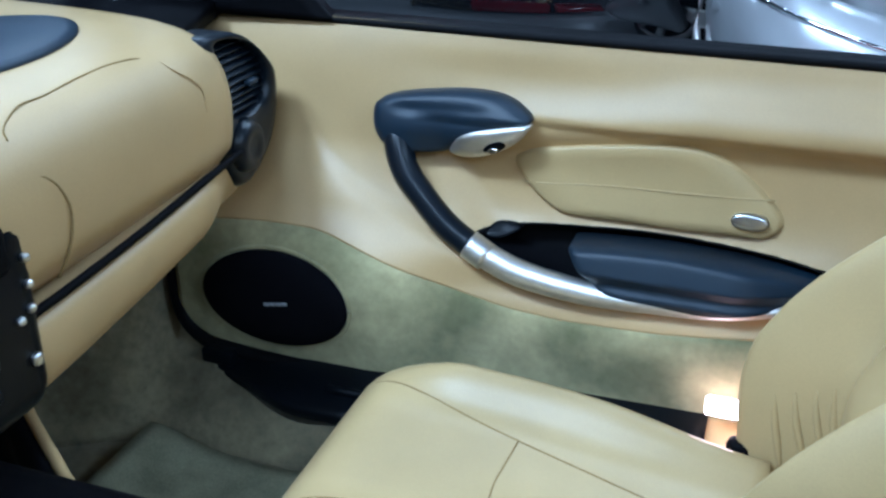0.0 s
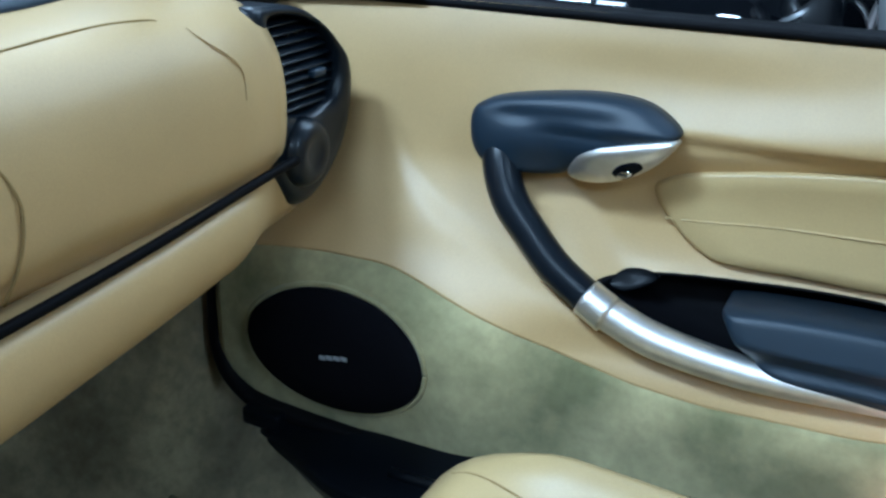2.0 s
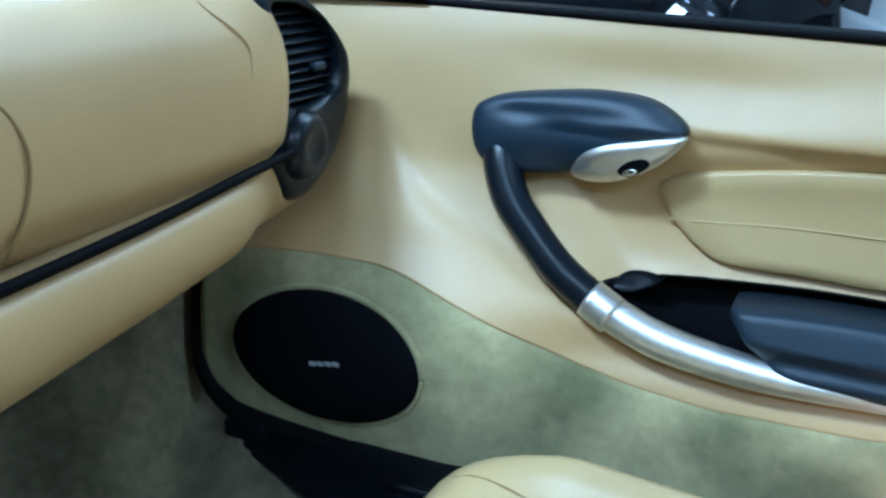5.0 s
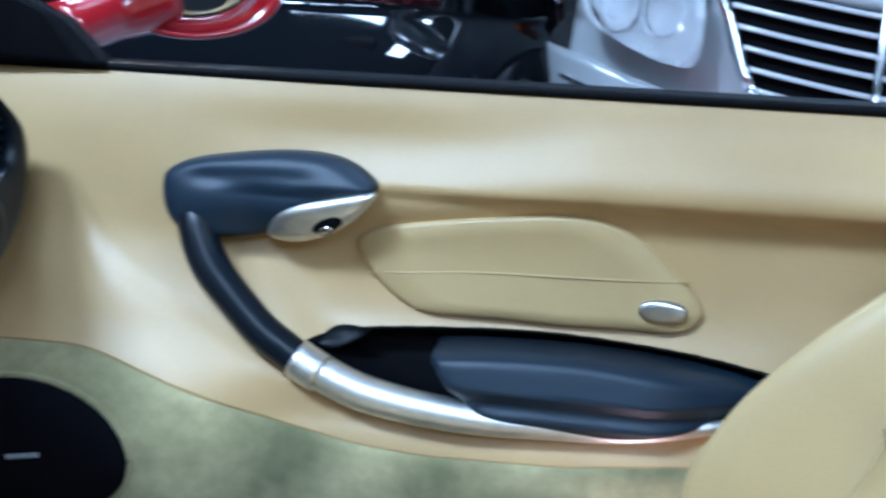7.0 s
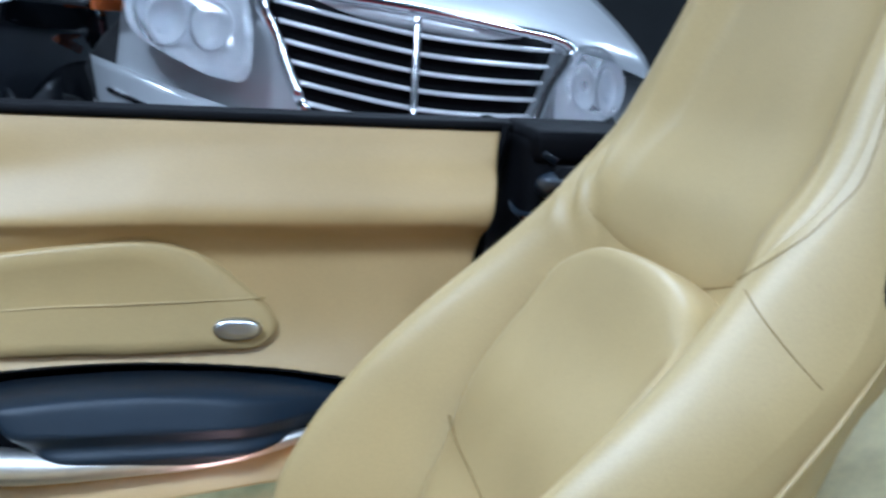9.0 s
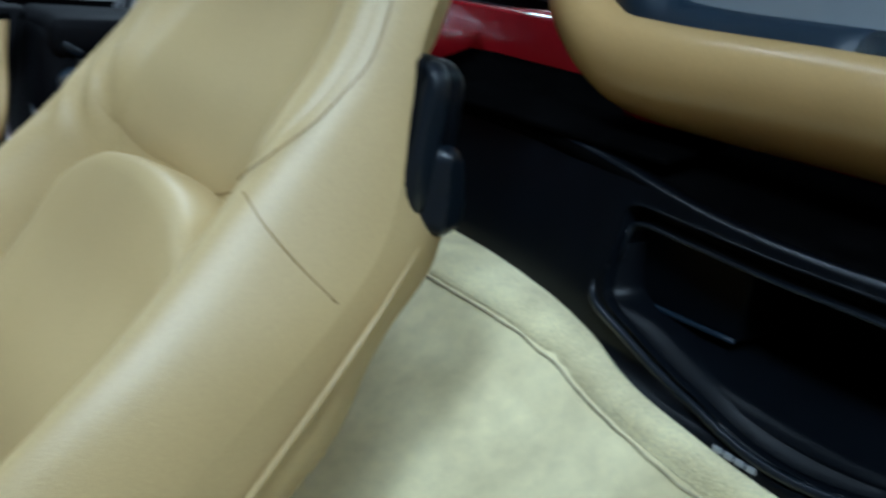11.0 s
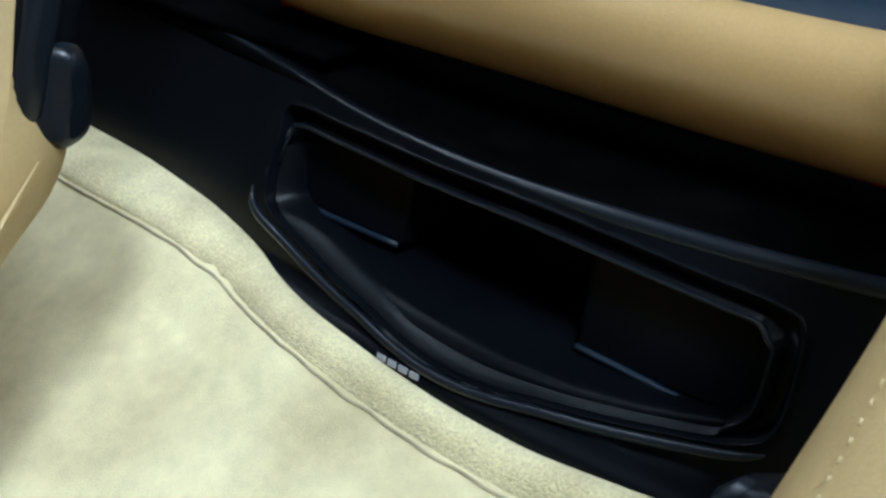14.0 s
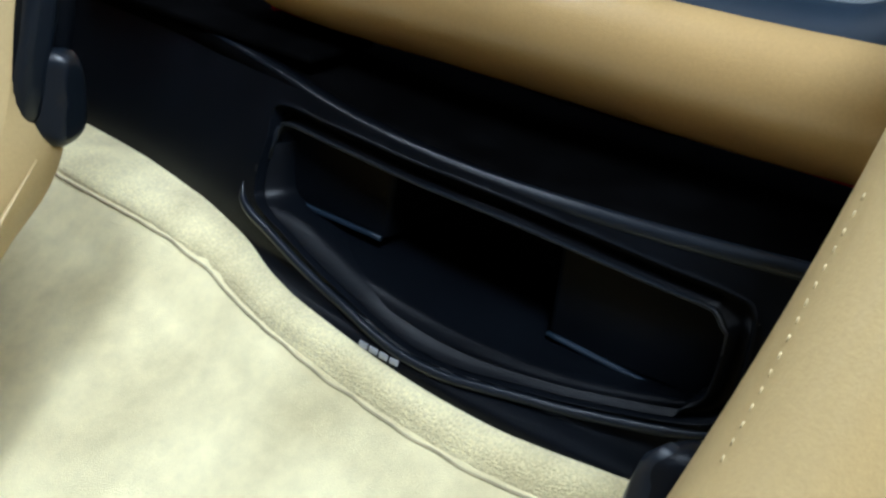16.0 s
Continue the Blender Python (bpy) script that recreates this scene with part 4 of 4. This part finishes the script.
def hood_fn(u, v):
    c = (u - .5) * 2
    x = GX + c * (.85 + .02 * v)
    y = 2.85 + .22 * c * c * (1 - v) + 1.35 * v
    return (x, y, .985 + .30 * v ** .7 + .12 * max(0, c) * v - .04 * abs(c) ** 3 * (1 - v) - .010 * math.cos(4 * c))


part("hood", shell(hood_fn, 30, 20, (0, 0, -.03)), silver_paint, saloon, "silver painted bonnet")


def bumper_fn(u, v):
    c = (u - .5) * 2
    x = GX + c * (.66 + .085 * v)
    y = 2.70 + .30 * abs(c) ** 2.6 + 2.8 * max(0, abs(c) - .68) ** 2 + .16 * (1 - math.sin(math.pi * (.12 + .72 * v)))
    return (x, y, .30 + .355 * v + .11 * abs(c) ** 2.2 - .03 * abs(c) ** 6)


part("bumper", shell(bumper_fn, 40, 14, (0, .06, -.01)), silver_paint, saloon, "silver bumper")
part("bumper_strip", tube([Vector(bumper_fn(u, .80)) + Vector((0, -.004, 0)) for u in np.linspace(.02, .98, 24)], .008, 8, smooth=2), chrome, saloon)
for sx in (-1, 1):
    part("wing", shell(lambda u, v: (GX + sx * (.74 + .02 * math.sin(math.pi * v)), 3.75 + 1.6 * u, .50 + .47 * v + .10 * u), 16, 8, (-sx * .02, 0, 0)), silver_paint, saloon)
part("front_panel", shell(lambda u, v: (GX + (2 * u - 1) * .69, 2.885 + .30 * abs(2 * u - 1) ** 2.6 + .03 * v, .60 + .375 * v - .05 * abs(2 * u - 1) ** 3), 40, 8, (0, .03, 0)), silver_paint, saloon)
grille = part("grille", shell(lambda u, v: (GX + (u - .5) * (.62 + .17 * v) * (1 - .25 * (1 - v) ** 3), 2.78 + .08 * v + .03 * (2 * u - 1) ** 2, .655 + .325 * v), 10, 6, (0, .03, 0)), black_soft, saloon, "dark grille with chrome bars")
for k in range(7):
    v = -.28 + .19 * k
    part("bar", shell(lambda a, b, v=v: (GX + (2 * a - 1) * (.315 + .08 * v), 2.765 + .06 * v + .035 * (2 * a - 1) ** 2 + .008 * b, .728 + .235 * v + .022 * abs(2 * a - 1) ** 1.5 + .0100 * b), 16, 1, (0, .008, -.002)), chrome_bar, grille)
part("bar", tube([(GX - .03, 2.735, .65), (GX - .03, 2.755, .735), (GX - .03, 2.79, .85), (GX - .03, 2.828, .975)], .010, 8), chrome, grille)
part("grille_frame", tube([(GX + a, 2.79 + b, c) for a, b, c in [(-.31, -.01, .735), (-.37, .03, .86), (-.415, .05, .975), (-.2, .06, .992), (0, .06, .996), (.2, .06, .992), (.415, .05, .975), (.37, .03, .86), (.31, -.01, .735), (.23, -.03, .660), (0, -.05, .640), (-.23, -.03, .660), (-.31, -.01, .735)]], .014, 10), chrome, grille)
for sx in (-1, 1):
    hl_out = [(GX + sx * a, b) for a, b in [(.425, .775), (.435, .93), (.50, .985), (.61, .985), (.70, .92), (.685, .83), (.57, .775), (.49, .755)]]

    def on_lamp(u, v, h):
        return Vector((u, 2.85 + .45 * max(0, abs(u - GX) - .45) + .25 * (v - .80) - h, v))
    hl = part("headlight", pillow(hl_out, on_lamp, [(0, -.04), (0, -.012), (.2, -.020), (.6, -.028)], 6), crystal, saloon, "bright faceted headlight")
    for q in (.51, .605):
        part("lamp_bowl", pillow([(GX + sx * q + .045 * math.cos(a), .87 + .060 * math.sin(a)) for a in np.linspace(0, 2 * math.pi, 12, endpoint=False)], on_lamp, [(0, -.03), (0, -.010), (.12, -.008), (.3, -.020), (.8, -.026)], 5), crystal, hl)
    part("lens_cover", pillow(hl_out, on_lamp, [(-.01, -.02), (0, .012), (.15, .030), (.6, .038)], 6), lens, hl)
wheel(GX - .44, 3.30, saloon, .40, .13, 42)
wheel(GX + .50, 3.36, saloon, .42, .15, 42)
saloon.matrix_world = Matrix.Translation((1.05, 2.9, 0.13)) @ Matrix.Rotation(radians(7), 4, 'Z') @ Matrix.Rotation(radians(6.3), 4, 'Y')

coupe = thing("parked_car", (-0.55, 3.6, 0.15), "glossy black sports car", "car", "cars in the showroom")


def coupe_fn(u, v):
    c = (u - .5) * 2
    z = .30 + .66 * v
    nose = .20 * math.sin(math.pi * min(1, v * 1.15))
    return (-.60 + c * .92, 3.12 + .42 * abs(c) ** 2.8 - nose, z - .04 * c * c)


part("nose", shell(coupe_fn, 50, 50, (0, .05, 0)), black_paint, coupe, "glossy black nose and bumper")
part("hood", shell(lambda u, v: (-.60 + (u - .5) * 1.84, 3.14 + .42 * abs(u * 2 - 1) ** 2.8 + 1.4 * v, .955 - .04 * (u * 2 - 1) ** 2 + .10 * v ** .8), 30, 12, (0, 0, -.03)), black_paint, coupe)
part("intake", box((.34, .05, .10), (-.32, 3.085, .745), .02), black_soft, coupe)
part("intake", box((.34, .05, .10), (-.95, 3.085, .745), .02), black_soft, coupe)
for x in (.03, -1.22):
    lampc = part("headlight", pillow([(x + .13 * math.cos(a), .965 + .055 * math.sin(a)) for a in np.linspace(0, 2 * math.pi, 14, endpoint=False)], lambda u, v, h: Vector((u, 3.13 + .3 * (v - .95) - h, v)), [(0, -.05), (0, .01), (.2, .03), (.6, .035)], 5), lens, coupe, "clear oval headlight")
    part("lamp_bowl", pillow([(x + .11 * math.cos(a), .965 + .045 * math.sin(a)) for a in np.linspace(0, 2 * math.pi, 14, endpoint=False)], lambda u, v, h: Vector((u, 3.145 + .3 * (v - .95) - h, v)), [(0, -.05), (0, .005), (.3, -.01), (.8, -.02)], 5), crystal, lampc)
part("side_wing", shell(lambda u, v: (.325 + .03 * math.sin(math.pi * v), 3.50 + 1.2 * u, .30 + .64 * v), 12, 10, (-.03, 0, 0)), black_paint, coupe)
part("turn_signal", box((.13, .03, .035), (.355, 3.47, .925), .006, Matrix.Rotation(radians(30), 4, 'Z')), orange, coupe, "orange turn signal")
wheel(-1.36, 4.1, coupe)
